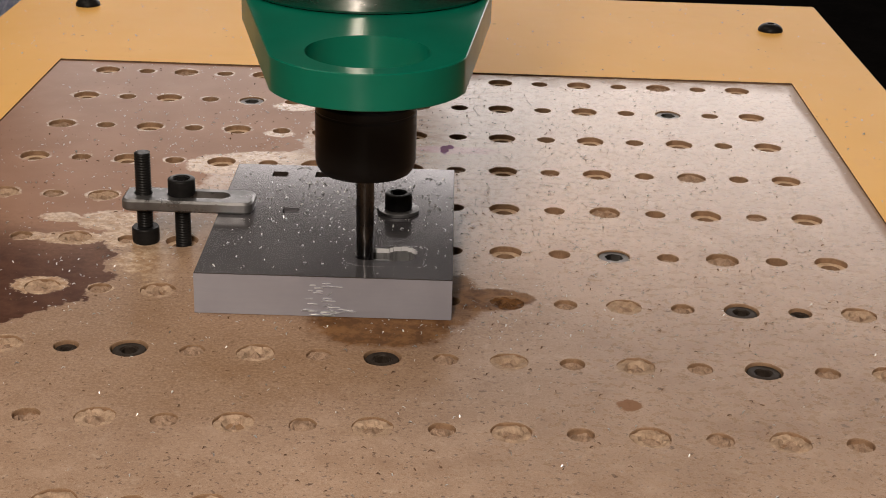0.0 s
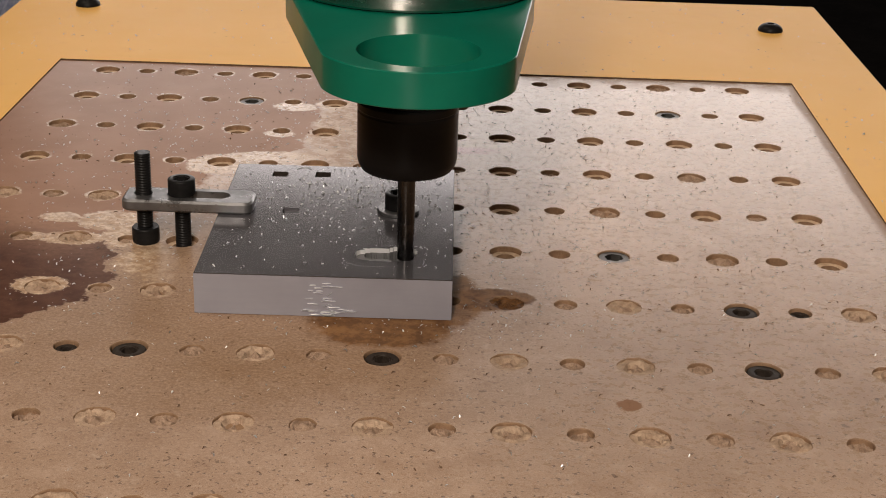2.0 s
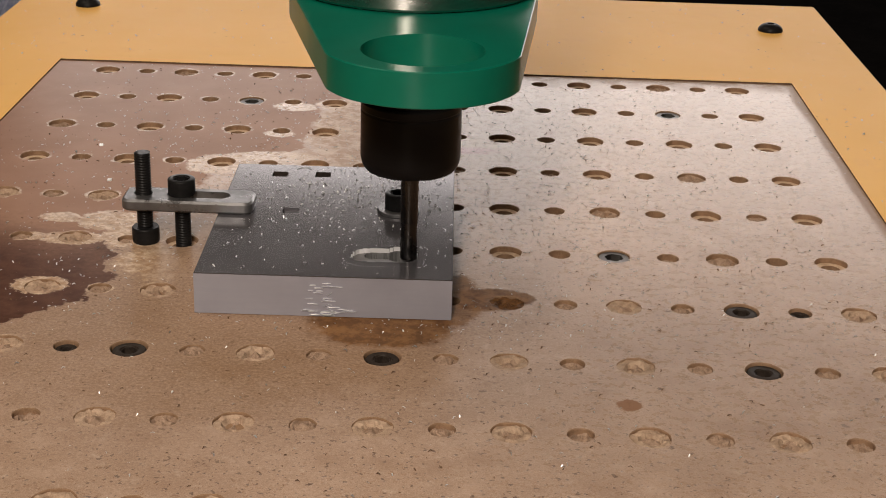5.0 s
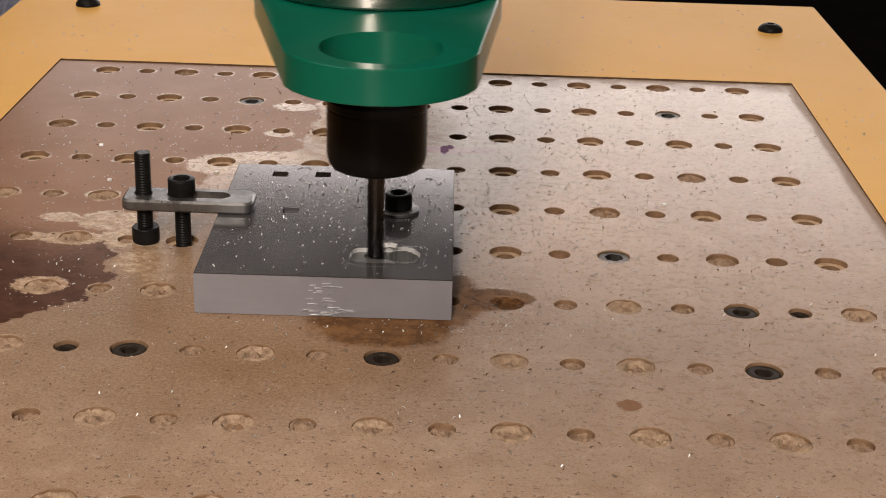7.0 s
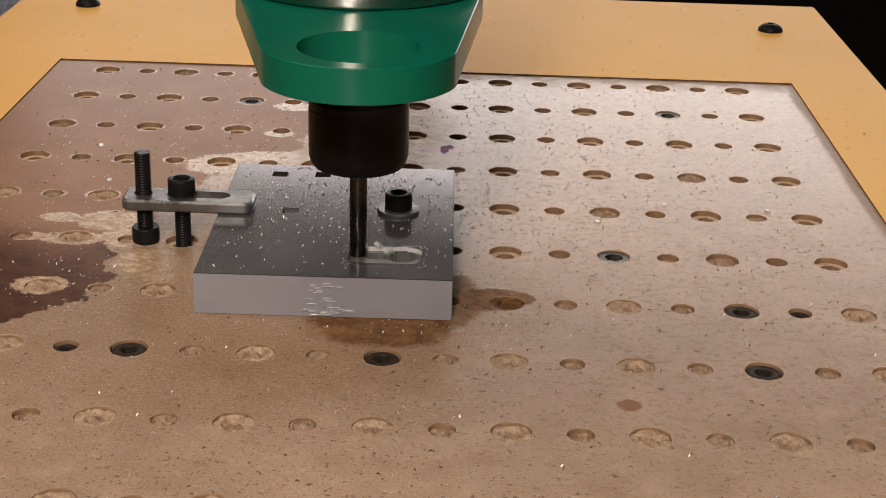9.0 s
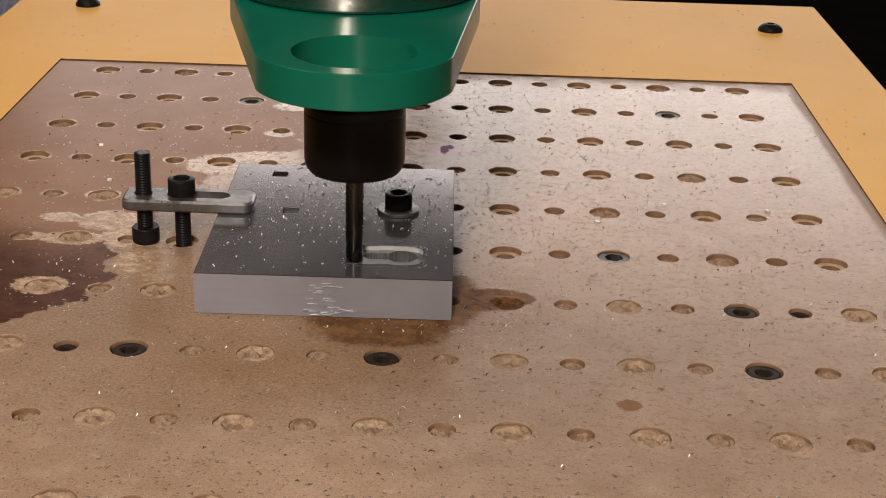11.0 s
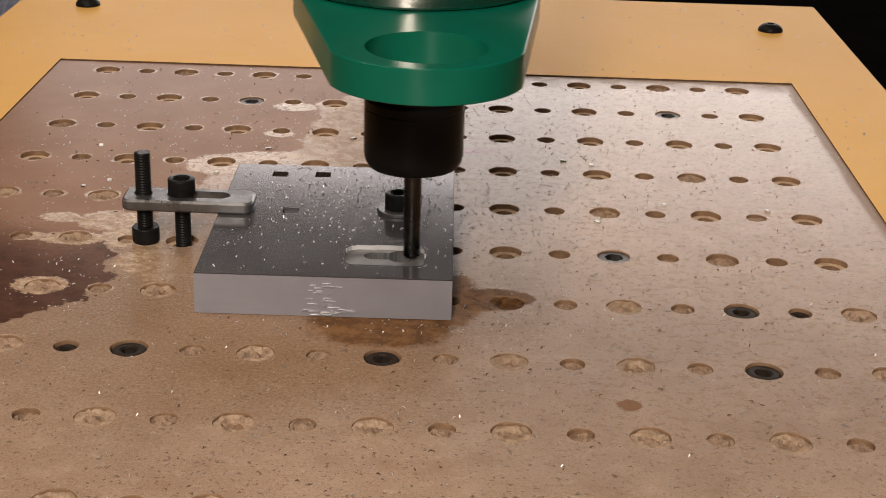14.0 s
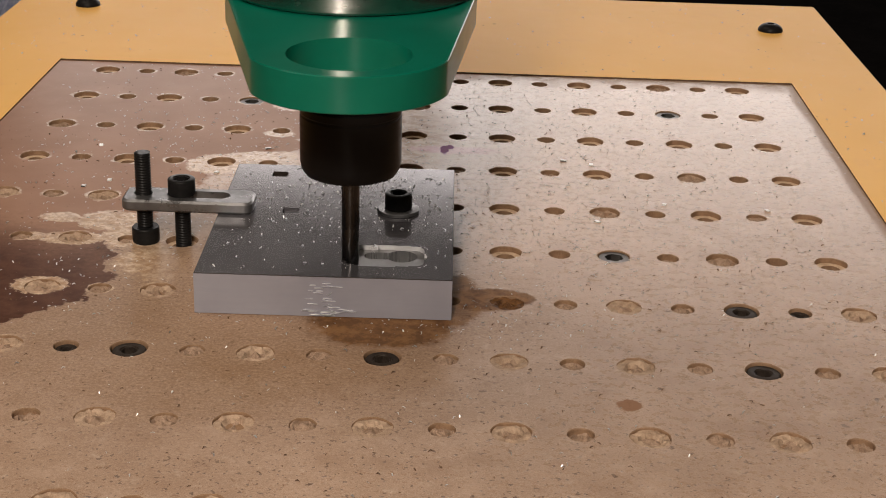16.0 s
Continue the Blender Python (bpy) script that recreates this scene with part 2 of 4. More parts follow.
BOARD = board_material()
GREEN = green_material()
ORANGE = orange_material()
# one aluminium, light put into its tones: dark reflecting top, paler sides
ALU_TOP = metal_material("mill_finish_dark_reflection", (0.128, 0.124, 0.135), (0.155, 0.150, 0.162), 0.15, 0.16, (1, 1, 1), bump=0.0, scale=1500, smear=0.004, metal=0.57)
# cut walls brightened in colour for the ceiling light they catch
ALU_CUT = metal_material("freshly_cut_aluminium_lit", (0.80, 0.80, 0.815), (0.88, 0.88, 0.895), 0.45, 0.6, (1, 1, 1), metal=0.45)
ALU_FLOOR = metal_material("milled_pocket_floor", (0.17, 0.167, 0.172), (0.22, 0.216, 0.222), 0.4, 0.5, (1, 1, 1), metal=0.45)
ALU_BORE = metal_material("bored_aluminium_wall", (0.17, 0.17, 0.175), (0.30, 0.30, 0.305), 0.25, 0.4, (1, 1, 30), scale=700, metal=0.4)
ALU_SIDE = metal_material("sawn_aluminium_side_lit", (0.305, 0.305, 0.355), (0.34, 0.34, 0.39), 0.5, 0.6, (9, 1, 1), metal=0.45)
STEEL = metal_material("turned_steel", (0.42, 0.40, 0.38), (0.5, 0.48, 0.46), 0.19, 0.26, (8, 8, 1), drawn=0.9)
ZINC = metal_material("zinc_plated_steel", (0.13, 0.13, 0.135), (0.27, 0.27, 0.275), 0.30, 0.52, (1, 1, 1), metal=0.85, scale=240, smear=0.12, bump=0.00015)
FLANGE = metal_material("dull_steel_flange", (0.13, 0.122, 0.115), (0.21, 0.20, 0.19), 0.45, 0.6, (1, 1, 1))
CARBIDE = metal_material("ground_carbide", (0.055, 0.053, 0.053), (0.085, 0.082, 0.081), 0.26, 0.34, (1, 1, 5), drawn=0.7)
BLACK_OXIDE = plain("black_oxide_steel", (0.007, 0.007, 0.0075), (0.013, 0.0125, 0.0125), 120, 0.34, 0.0, 0.10, 0.00004, 0.5)
NUT_BLACK = plain("blackened_nut_steel", (0.008, 0.007, 0.007), (0.010, 0.009, 0.009), 90, 0.28, 0.0, 0.08, 0.00002, 0.42, (6, 6, 1))
# oiled screw steel, also the painted shade on the block's edge and recesses
OILED_STEEL_AND_SHADE = plain("oiled_steel_and_painted_shade", (0.018, 0.013, 0.010), (0.036, 0.028, 0.023), 150, 0.5, 0.0, 0.1, 0.00005, 0.5)
CHIP = plain("bright_aluminium_chip", (0.62, 0.62, 0.62), (0.78, 0.78, 0.78), 200, 0.3, 0.85, 0.5, 0, 0.6)
DUST = plain("packed_sawdust", (0.17, 0.108, 0.072), (0.36, 0.255, 0.185), 420, 0.85, 0.0, 0.2, 0.0006)
# bored wood, coloured darker than the board's face for shade in the holes
HOLE_WOOD = plain("shaded_bored_fibreboard", (0.175, 0.103, 0.060), (0.28, 0.176, 0.108), 300, 0.85, 0.0, 0.2, 0.0003)
LEDGE = plain("frayed_fibreboard", (0.36, 0.245, 0.16), (0.54, 0.41, 0.29), 500, 0.9, 0.0, 0.2, 0.0004)
BOWL = plain("frayed_plug", (0.25, 0.17, 0.115), (0.44, 0.325, 0.235), 400, 0.9, 0.0, 0.2, 0.0004)
STAINED_DUST = plain("oil_soaked_sawdust", (0.05, 0.022, 0.009), (0.17, 0.08, 0.03), 420, 0.7, 0.0, 0.2, 0.0006)
# bench and floor coloured near-black to paint the darkness beyond the bed
SHADE_BLACK = plain("bench_and_floor_shade", (0.003, 0.0027, 0.0027), (0.005, 0.0045, 0.0045), 20, 0.95, 0, 0.0)
WALL = plain("painted_wall", (0.07, 0.063, 0.057), (0.09, 0.08, 0.072), 6, 0.8, 0, 0.3)
CLOTH = plain("blue_grey_cloth", (0.10, 0.14, 0.27), (0.55, 0.57, 0.66), 28, 0.9, 0, 0.2, 0.002)
EDGE = plain("dark_cut_edge", (0.09, 0.05, 0.028), (0.16, 0.09, 0.052), 200, 0.8, 0, 0.3)

# ---- mesh helpers ----


def part(name, bm, material, parent=None, label="", smooth=None):
    """Links a bmesh as one mesh object under a thing or a part."""
    me = bpy.data.meshes.new(name)
    bmesh.ops.recalc_face_normals(bm, faces=bm.faces)
    bm.to_mesh(me)
    bm.free()
    mats = material if isinstance(material, (list, tuple)) else [material]
    for m in mats:
        me.materials.append(m)
    if smooth is not None:
        me.shade_smooth()
        me.set_sharp_from_angle(angle=radians(smooth))
    ob = new(name, me)
    if parent:
        ob.parent = parent
    if label:
        tagged(ob, label)
    return ob


def thing(name, m, label, category, group="", kind=""):
    ob = new(name)
    ob.empty_display_size = 0.01
    ob.matrix_world = m
    return tagged(ob, label, category, group, kind)


def circle(x, y, r, n=32, a0=0.0):
    return [(x + r * math.cos(a0 + 2 * math.pi * i / n), y + r * math.sin(a0 + 2 * math.pi * i / n)) for i in range(n)]


def round_rect(x, y, hx, hy, r, n=6):
    out = []
    for cx, cy, a in ((hx - r, hy - r, 0), (-hx + r, hy - r, 90), (-hx + r, -hy + r, 180), (hx - r, -hy + r, 270)):
        out += [(x + cx + r * math.cos(radians(a + 90 * i / n)), y + cy + r * math.sin(radians(a + 90 * i / n))) for i in range(n + 1)]
    return out


def fill(bm, loops, z, mat=0):
    """A flat face at z inside the first loop and outside the others; returns the rings of vertices."""
    rings, edges = [], []
    for lp in loops:
        vs = [bm.verts.new((px, py, z)) for px, py in lp]
        rings.append(vs)
        edges += [bm.edges.new((vs[i], vs[(i + 1) % len(vs)])) for i in range(len(vs))]
    made = bmesh.ops.triangle_fill(bm, use_beauty=True, use_dissolve=False, edges=edges)
    for g in made["geom"]:
        if isinstance(g, bmesh.types.BMFace):
            g.material_index = mat
    return rings


def skirt(bm, a, b, mat=0):
    n = len(a)
    for i in range(n):
        f = bm.faces.new((a[i], a[(i + 1) % n], b[(i + 1) % n], b[i]))
        f.material_index = mat


def ring(bm, pts, z):
    return [bm.verts.new((px, py, z)) for px, py in pts]


def inset(pts, d):
    """The closed outline moved inwards by d (counter-clockwise outlines)."""
    out, n = [], len(pts)
    for i in range(n):
        p, q, r = Vector(pts[i - 1]), Vector(pts[i]), Vector(pts[(i + 1) % n])
        e1, e2 = (q - p), (r - q)
        e1 = e1.normalized() if e1.length > 1e-9 else e2.normalized()
        e2 = e2.normalized() if e2.length > 1e-9 else e1
        n1, n2 = Vector((-e1.y, e1.x)), Vector((-e2.y, e2.x))
        m = (n1 + n2).normalized()
        out.append(tuple(q + m * d / max(0.4, m.dot(n1))))
    return out


def plate(outline, holes, z0, z1, bevel=0.0, bm=None):
    """A solid plate with holes through it and a small bevel round its top and bottom."""
    bm = bm or bmesh.new()
    top = fill(bm, [inset(outline, bevel) if bevel else outline] + holes, z1)
    bot = fill(bm, [inset(outline, bevel) if bevel else outline] + holes, z0)
    if bevel:
        t2, b2 = ring(bm, outline, z1 - bevel), ring(bm, outline, z0 + bevel)
        skirt(bm, top[0], t2)
        skirt(bm, t2, b2)
        skirt(bm, b2, bot[0])
    else:
        skirt(bm, top[0], bot[0])
    for a, b in zip(top[1:], bot[1:]):
        skirt(bm, a, b)
    return bm


def lathe(profile, n=48, bm=None, x=0.0, y=0.0, close=True):
    """Turns (radius, height) pairs round the z axis."""
    bm = bm or bmesh.new()
    prev = None
    for r, z in profile:
        cur = ring(bm, circle(x, y, max(r, 1e-5), n), z)
        if prev:
            skirt(bm, prev, cur)
        elif close:
            bm.faces.new(cur)
        prev = cur
    if close:
        bm.faces.new(prev)
    return bm


def thread(r, z0, z1, pitch=0.001, n=20, depth=0.00035):
    """A threaded shank as a helical ridge."""
    bm = bmesh.new()
    steps = int((z1 - z0) / pitch * 4)
    prev = None
    for s in range(steps + 1):
        z = z0 + (z1 - z0) * s / steps
        vs = []
        for i in range(n):
            ph = (s / 4 + i / n) % 1.0
            rr = r - depth * abs(2 * ph - 1) * (1 if 0 < s < steps else 1.6)
            a = 2 * math.pi * i / n
            vs.append(bm.verts.new((rr * math.cos(a), rr * math.sin(a), z)))
        if prev:
            skirt(bm, prev, vs)
        else:
            bm.faces.new(vs)
        prev = vs
    bm.faces.new(prev)
    return bm


def socket_head(r, z0, z1, hexr, n=40, deep=0.7):
    """A cylinder head with a knurled look, rounded top edge and a hexagon socket that opens upwards."""
    bm = bmesh.new()
    h, c = z1 - z0, 0.0005
    ids = [ring(bm, circle(0, 0, rr, n), z) for rr, z in ((r - 0.0002, z0), (r, z0 + 0.0003), (r, z1 - c), (r - c * 0.35, z1 - c * 0.35))]
    for a, b in zip(ids, ids[1:]):
        skirt(bm, a, b)
    bm.faces.new(ids[0])
    hexa = circle(0, 0, hexr, 6, 0.3)
    top = fill(bm, [circle(0, 0, r - c, n), circle(0, 0, hexr * 1.12, n)], z1)
    skirt(bm, ids[-1], top[0])
    low = fill(bm, [circle(0, 0, hexr * 1.02, n), hexa], z1 - 0.0004)
    skirt(bm, top[1], low[0])
    floor_ = ring(bm, hexa, z1 - h * deep)
    skirt(bm, low[1], floor_)
    bm.faces.new(floor_)
    return bm

# ---- the room ----
PX, PY = 0.02, 0.045          # pitch of the holes
BX0, BX1, BY0, BY1 = -0.2282, 0.1506, -0.58, 0.0148
OX0, OX1, OY0, OY1 = -0.2848, 0.1972, -0.66, 0.1925


def box_part(name, x0, x1, y0, y1, z0, z1, material, parent=None, bevel=0.0, label=""):
    return part(name, plate([(x0, y0), (x1, y0), (x1, y1), (x0, y1)], [], z0, z1, bevel), material, parent, label)


def room():
    for name, b in {"floor": (-2.1, 2.1, -2.1, 2.1, -0.95, -0.85), "ceiling": (-2.1, 2.1, -2.1, 2.1, 1.85, 1.95),
                    "wall_north": (-2.1, 2.1, 2.1, 2.2, -0.85, 1.85), "wall_south": (-2.1, 2.1, -2.2, -2.1, -0.85, 1.85),
                    "wall_east": (2.1, 2.2, -2.1, 2.1, -0.85, 1.85), "wall_west": (-2.2, -2.1, -2.1, 2.1, -0.85, 1.85)}.items():
        ob = box_part(name, *b, SHADE_BLACK if name == "floor" else WALL)
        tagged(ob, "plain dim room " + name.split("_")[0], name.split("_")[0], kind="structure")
    ob = box_part("bench", -0.75, 0.75, -0.9, 0.7, -0.85, -0.10, SHADE_BLACK, bevel=0.004)
    tagged(ob, "workbench under the machine bed, coloured near-black for shade", "bench", kind="structure")


def bed():
    top = thing("machine_bed", pose(0, 0, 0), "orange laminated machine bed with a recess for the board", "table")
    g = 0.0001
    outer = [(OX0, OY0), (OX1, OY0), (OX1, OY1), (OX0, OY1)]
    hole = [(BX0 - g, BY0 - g), (BX1 + g, BY0 - g), (BX1 + g, BY1 + 0.0011), (BX0 - g, BY1 + 0.0011)]
    bm = bmesh.new()
    t = fill(bm, [outer, hole], 0.0006)
    b = fill(bm, [outer, hole], -0.018)
    skirt(bm, t[0], b[0], 1)
    skirt(bm, t[1], b[1], 1)
    part("panel", bm, [ORANGE, EDGE], top)
    box_part("tray", OX0 + 0.01, OX1 - 0.01, OY0 + 0.01, OY1 - 0.01, -0.030, -0.0185, EDGE, top)
    for x in (OX0 + 0.03, OX1 - 0.03):
        for y in (OY0 + 0.03, OY1 - 0.03):
            box_part("foot", x - 0.02, x + 0.02, y - 0.02, y + 0.02, -0.10, -0.030, EDGE, top)
    # button-head bolts that hold the bed down
    bolt = thing("bolt", pose(-0.2431, 0.1345, 0.0006), "black button-head bolt screwed into the orange bed", "bolt", "bed bolts")
    prof = [(0.0072, 0.0)] + [(0.0072 * math.cos(a), 0.0004 + 0.0042 * math.sin(a)) for a in np.linspace(0, 1.15, 9)]
    bm = lathe(prof, 32, close=False)
    bm.faces.new([v for v in bm.verts][:32])
    tz = prof[-1][1]
    tops = [v for v in bm.verts][-32:]
    hexa = circle(0, 0, 0.0023, 6, 0.4)
    hx = ring(bm, hexa, tz)
    es = [bm.edges.get((tops[i], tops[(i + 1) % 32])) or bm.edges.new((tops[i], tops[(i + 1) % 32])) for i in range(32)]
    es += [bm.edges.new((hx[i], hx[(i + 1) % 6])) for i in range(6)]
    bmesh.ops.triangle_fill(bm, use_beauty=True, edges=es)
    low = ring(bm, hexa, tz - 0.002)
    skirt(bm, hx, low)
    bm.faces.new(low)
    part("head", bm, BLACK_OXIDE, bolt, smooth=35)
    copy_thing(bolt, pose(0.1590, 0.1275, 0.0006, 0, 0, 50))


COLS, ROWS = range(-10, 7), range(0, 13)
SCREWS = {(-6, 7), (-2, 7), (4, 7), (4, 6)}
INSERTS = {(2, 5), (4, 1), (-6, 1)}
rnd = random.Random(7)


def cell(bm, x, y, hx0, hx1, hy0, hy1, r, n=24):
    """The board's face round one hole: a rectangle with a round opening."""
    inner, outer = [], []
    angles = sorted({2 * math.pi * i / n for i in range(n)} | {math.atan2(sy, sx) % (2 * math.pi) for sx in (hx0, hx1) for sy in (hy0, hy1)})
    for a in angles:
        ca, sa = math.cos(a), math.sin(a)
        k = min((hx1 / ca if ca > 1e-9 else hx0 / ca if ca < -1e-9 else 9), (hy1 / sa if sa > 1e-9 else hy0 / sa if sa < -1e-9 else 9))
        wob = 1 + 0.02 * math.sin(3 * a + x * 900) + 0.014 * math.sin(7 * a + y * 700)
        inner.append((x + r * wob * ca, y + r * wob * sa))
        outer.append((x + k * ca, y + k * sa))
    o, i0 = ring(bm, outer, 0.0), ring(bm, inset(inner, -0.0002), 0.0)
    skirt(bm, o, i0)
    i1 = ring(bm, inner, -0.0003)
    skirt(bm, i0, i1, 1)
    return inner, i1


def board():
    ob = thing("spoilboard", pose(0, 0, 0), "tan fibreboard with drilled hole rows, stains and worn brown film", "board")
    bm, dust = bmesh.new(), bmesh.new()
    for r in ROWS:
        for c in COLS:
            x, y = c * PX, -r * PY
            big = c % 2 == 0
            rad = 0.0059 if big else 0.0039
            x0 = BX0 - x if c == COLS[0] else -PX / 2
            x1 = BX1 - x if c == COLS[-1] else PX / 2
            y1 = BY1 - y if r == 0 else PY / 2
            y0 = BY0 - y if r == ROWS[-1] else -PY / 2
            inner, edge = cell(bm, x, y, x0, x1, y0, y1, rad)
            full = r >= 6 or (r >= 4 and c < -6)
            if (c, r) in SCREWS or (c, r) in INSERTS or (c, r) in ((5, 6), (-7, 7), (-1, 6)):
                depth, plug = 0.009, None
            elif big:
                depth = 0.0021
                plug = rnd.uniform(0.0003, 0.0008) if full else (rnd.uniform(0.0012, 0.0019) if rnd.random() < 0.3 else None)
            else:
                depth = 0.012
                plug = rnd.uniform(0.0005, 0.0020) if full else (rnd.uniform(0.0015, 0.004) if r >= 3 else None)
            low = ring(bm, inner, -depth)
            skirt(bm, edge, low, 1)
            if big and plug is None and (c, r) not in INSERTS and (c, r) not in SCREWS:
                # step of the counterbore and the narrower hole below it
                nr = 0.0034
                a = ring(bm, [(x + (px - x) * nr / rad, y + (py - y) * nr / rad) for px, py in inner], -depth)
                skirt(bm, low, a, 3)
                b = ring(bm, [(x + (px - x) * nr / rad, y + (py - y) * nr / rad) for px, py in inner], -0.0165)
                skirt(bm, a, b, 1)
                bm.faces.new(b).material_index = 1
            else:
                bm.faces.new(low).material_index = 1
            if plug is not None:
                # loose dust packed in the hole
                prev = [dust.verts.new((x, y, -plug + rnd.uniform(-0.001, 0.0012)))]
                bowl = big and full
                for k in (0.3, 0.5, 0.62, 0.8, 1.0):
                    cur = []
                    sunk = 0.0011 * (k < 0.55) if bowl else 0.0
                    for px, py in inner:
                        jx, jy = rnd.uniform(-1, 1) * 0.0002, rnd.uniform(-1, 1) * 0.0002
                        h = 0.0022 * noise.noise((px * k * 420 + c, py * 420 * k + r, k * 2)) - (0.0005 * (py - y) / rad * k if bowl else 0)
                        cur.append(dust.verts.new((x + (px - x) * k + jx * (k < 1), y + (py - y) * k + jy * (k < 1), min(-0.0003, -plug - sunk + h * (1.1 - k * 0.6) + rnd.uniform(-1, 1) * 0.0002))))
                    m = len(cur)
                    for i in range(m):
                        if len(prev) == 1:
                            dust.faces.new((prev[0], cur[i], cur[(i + 1) % m])).material_index = 2 if (c, r) == (0, 6) else 0
                        else:
                            dust.faces.new((prev[i], prev[(i + 1) % m], cur[(i + 1) % m], cur[i])).material_index = 2 if (c, r) == (0, 6) else 1 if bowl and k > 0.6 else 0
                    prev = cur
    bmesh.ops.remove_doubles(bm, verts=[v for v in bm.verts if v.co.z == 0.0], dist=0.00004)
    rim = [e for e in bm.edges if e.is_boundary and e.verts[0].co.z == 0.0 == e.verts[1].co.z]
    down = bmesh.ops.extrude_edge_only(bm, edges=rim)["geom"]
    for g in down:
        if isinstance(g, bmesh.types.BMVert):
            g.co.z = -0.018
        if isinstance(g, bmesh.types.BMFace):
            g.material_index = 2
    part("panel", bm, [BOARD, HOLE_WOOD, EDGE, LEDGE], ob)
    tagged(part("sawdust_fill", dust, [DUST, BOWL, STAINED_DUST], ob, "crumbly tan sawdust packed in the holes"), kind="stuff")


def board_fasteners():
    k = None
    for c, r in sorted(SCREWS):
        m = pose(c * PX, -r * PY, -0.0006, 0, 0, rnd.uniform(0, 60))
        if k:
            copy_thing(k, m)
            continue
        k = thing("sunk_screw", m, "dark oiled socket-head screw sunk in the board", "screw", "sunk board screws")
        part("head", socket_head(0.0054, -0.006, 0.0, 0.0027), OILED_STEEL_AND_SHADE, k, smooth=35)
    k = None
    for c, r in ((5, 6), (-7, 7)):
        m = pose(c * PX, -r * PY, -0.0010, 0, 0, 20 * r)
        if k:
            copy_thing(k, m)
            continue
        k = thing("set_screw", m, "small dark set screw sunk in a board hole", "screw", "sunk set screws")
        part("head", socket_head(0.0036, -0.006, 0.0, 0.0017), OILED_STEEL_AND_SHADE, k, smooth=35)
    k = None
    for c, r in sorted(INSERTS):
        m = pose(c * PX, -r * PY, 0, 0, 0, rnd.uniform(0, 60))
        if k:
            copy_thing(k, m)
            continue
        k = thing("threaded_insert", m, "flanged steel threaded insert with a dark hexagon opening", "insert", "threaded inserts")
        bm = bmesh.new()
        hexa = circle(0, 0, 0.0036, 6)
        t = fill(bm, [circle(0, 0, 0.0055, 32), hexa], -0.0005)
        lo = fill(bm, [circle(0, 0, 0.0057, 32), hexa], -0.0088)
        skirt(bm, t[0], lo[0])
        skirt(bm, t[1], lo[1])
        part("flange", bm, FLANGE, k, smooth=35)


# ---- the workpiece and its clamps ----
ZT, ZF = 0.0146, 0.0129
KX0, KX1, KX2, KX3 = -0.1045, -0.0191, -0.2865, -0.1770
CUT_R = 0.0030
P0 = (-0.0525, -0.0322, -0.2714, -0.2622)      # pocket at the start: x0, x1, y0, y1
P1 = (-0.0565, -0.0279, -0.2766, -0.2577)      # and when it is finished


# the block sits a little askew on the board
SKEW = Matrix.Translation((-0.042, -0.267, 0)) @ pose(0, 0, 0, 0, 0, 0.75) @ Matrix.Translation((0.042, 0.267, 0))


def pocket_line(s, n=6):
    x0, x1, y0, y1 = (a + (b - a) * s for a, b in zip(P0, P1))
    return round_rect((x0 + x1) / 2, (y0 + y1) / 2, (x1 - x0) / 2, (y1 - y0) / 2, 0.0031, n)


KEY = (-0.0366, -0.2634, 0.0052, 0.0029, -0.0467)      # round end x, y, radius; slot radius, slot end x


def in_keyhole(x, y):
    cx, cy, rb, rs, xs = KEY
    return math.hypot(x - cx, y - cy) < rb or (xs < x < cx and abs(y - cy) < rs) or math.hypot(x - xs, y - cy) < rs


def keyhole():
    """Round hole with a narrower slot running out of it."""
    cx, cy, rb, rs, xs = KEY
    a0 = math.asin(rs / rb)
    pts = [(cx + rb * math.cos(a), cy + rb * math.sin(a)) for a in np.linspace(-math.pi + a0, math.pi - a0, 30)]
    pts += [(xs + rs * math.cos(a), cy + rs * math.sin(a)) for a in np.linspace(math.pi / 2, 1.5 * math.pi, 12)]
    return pts


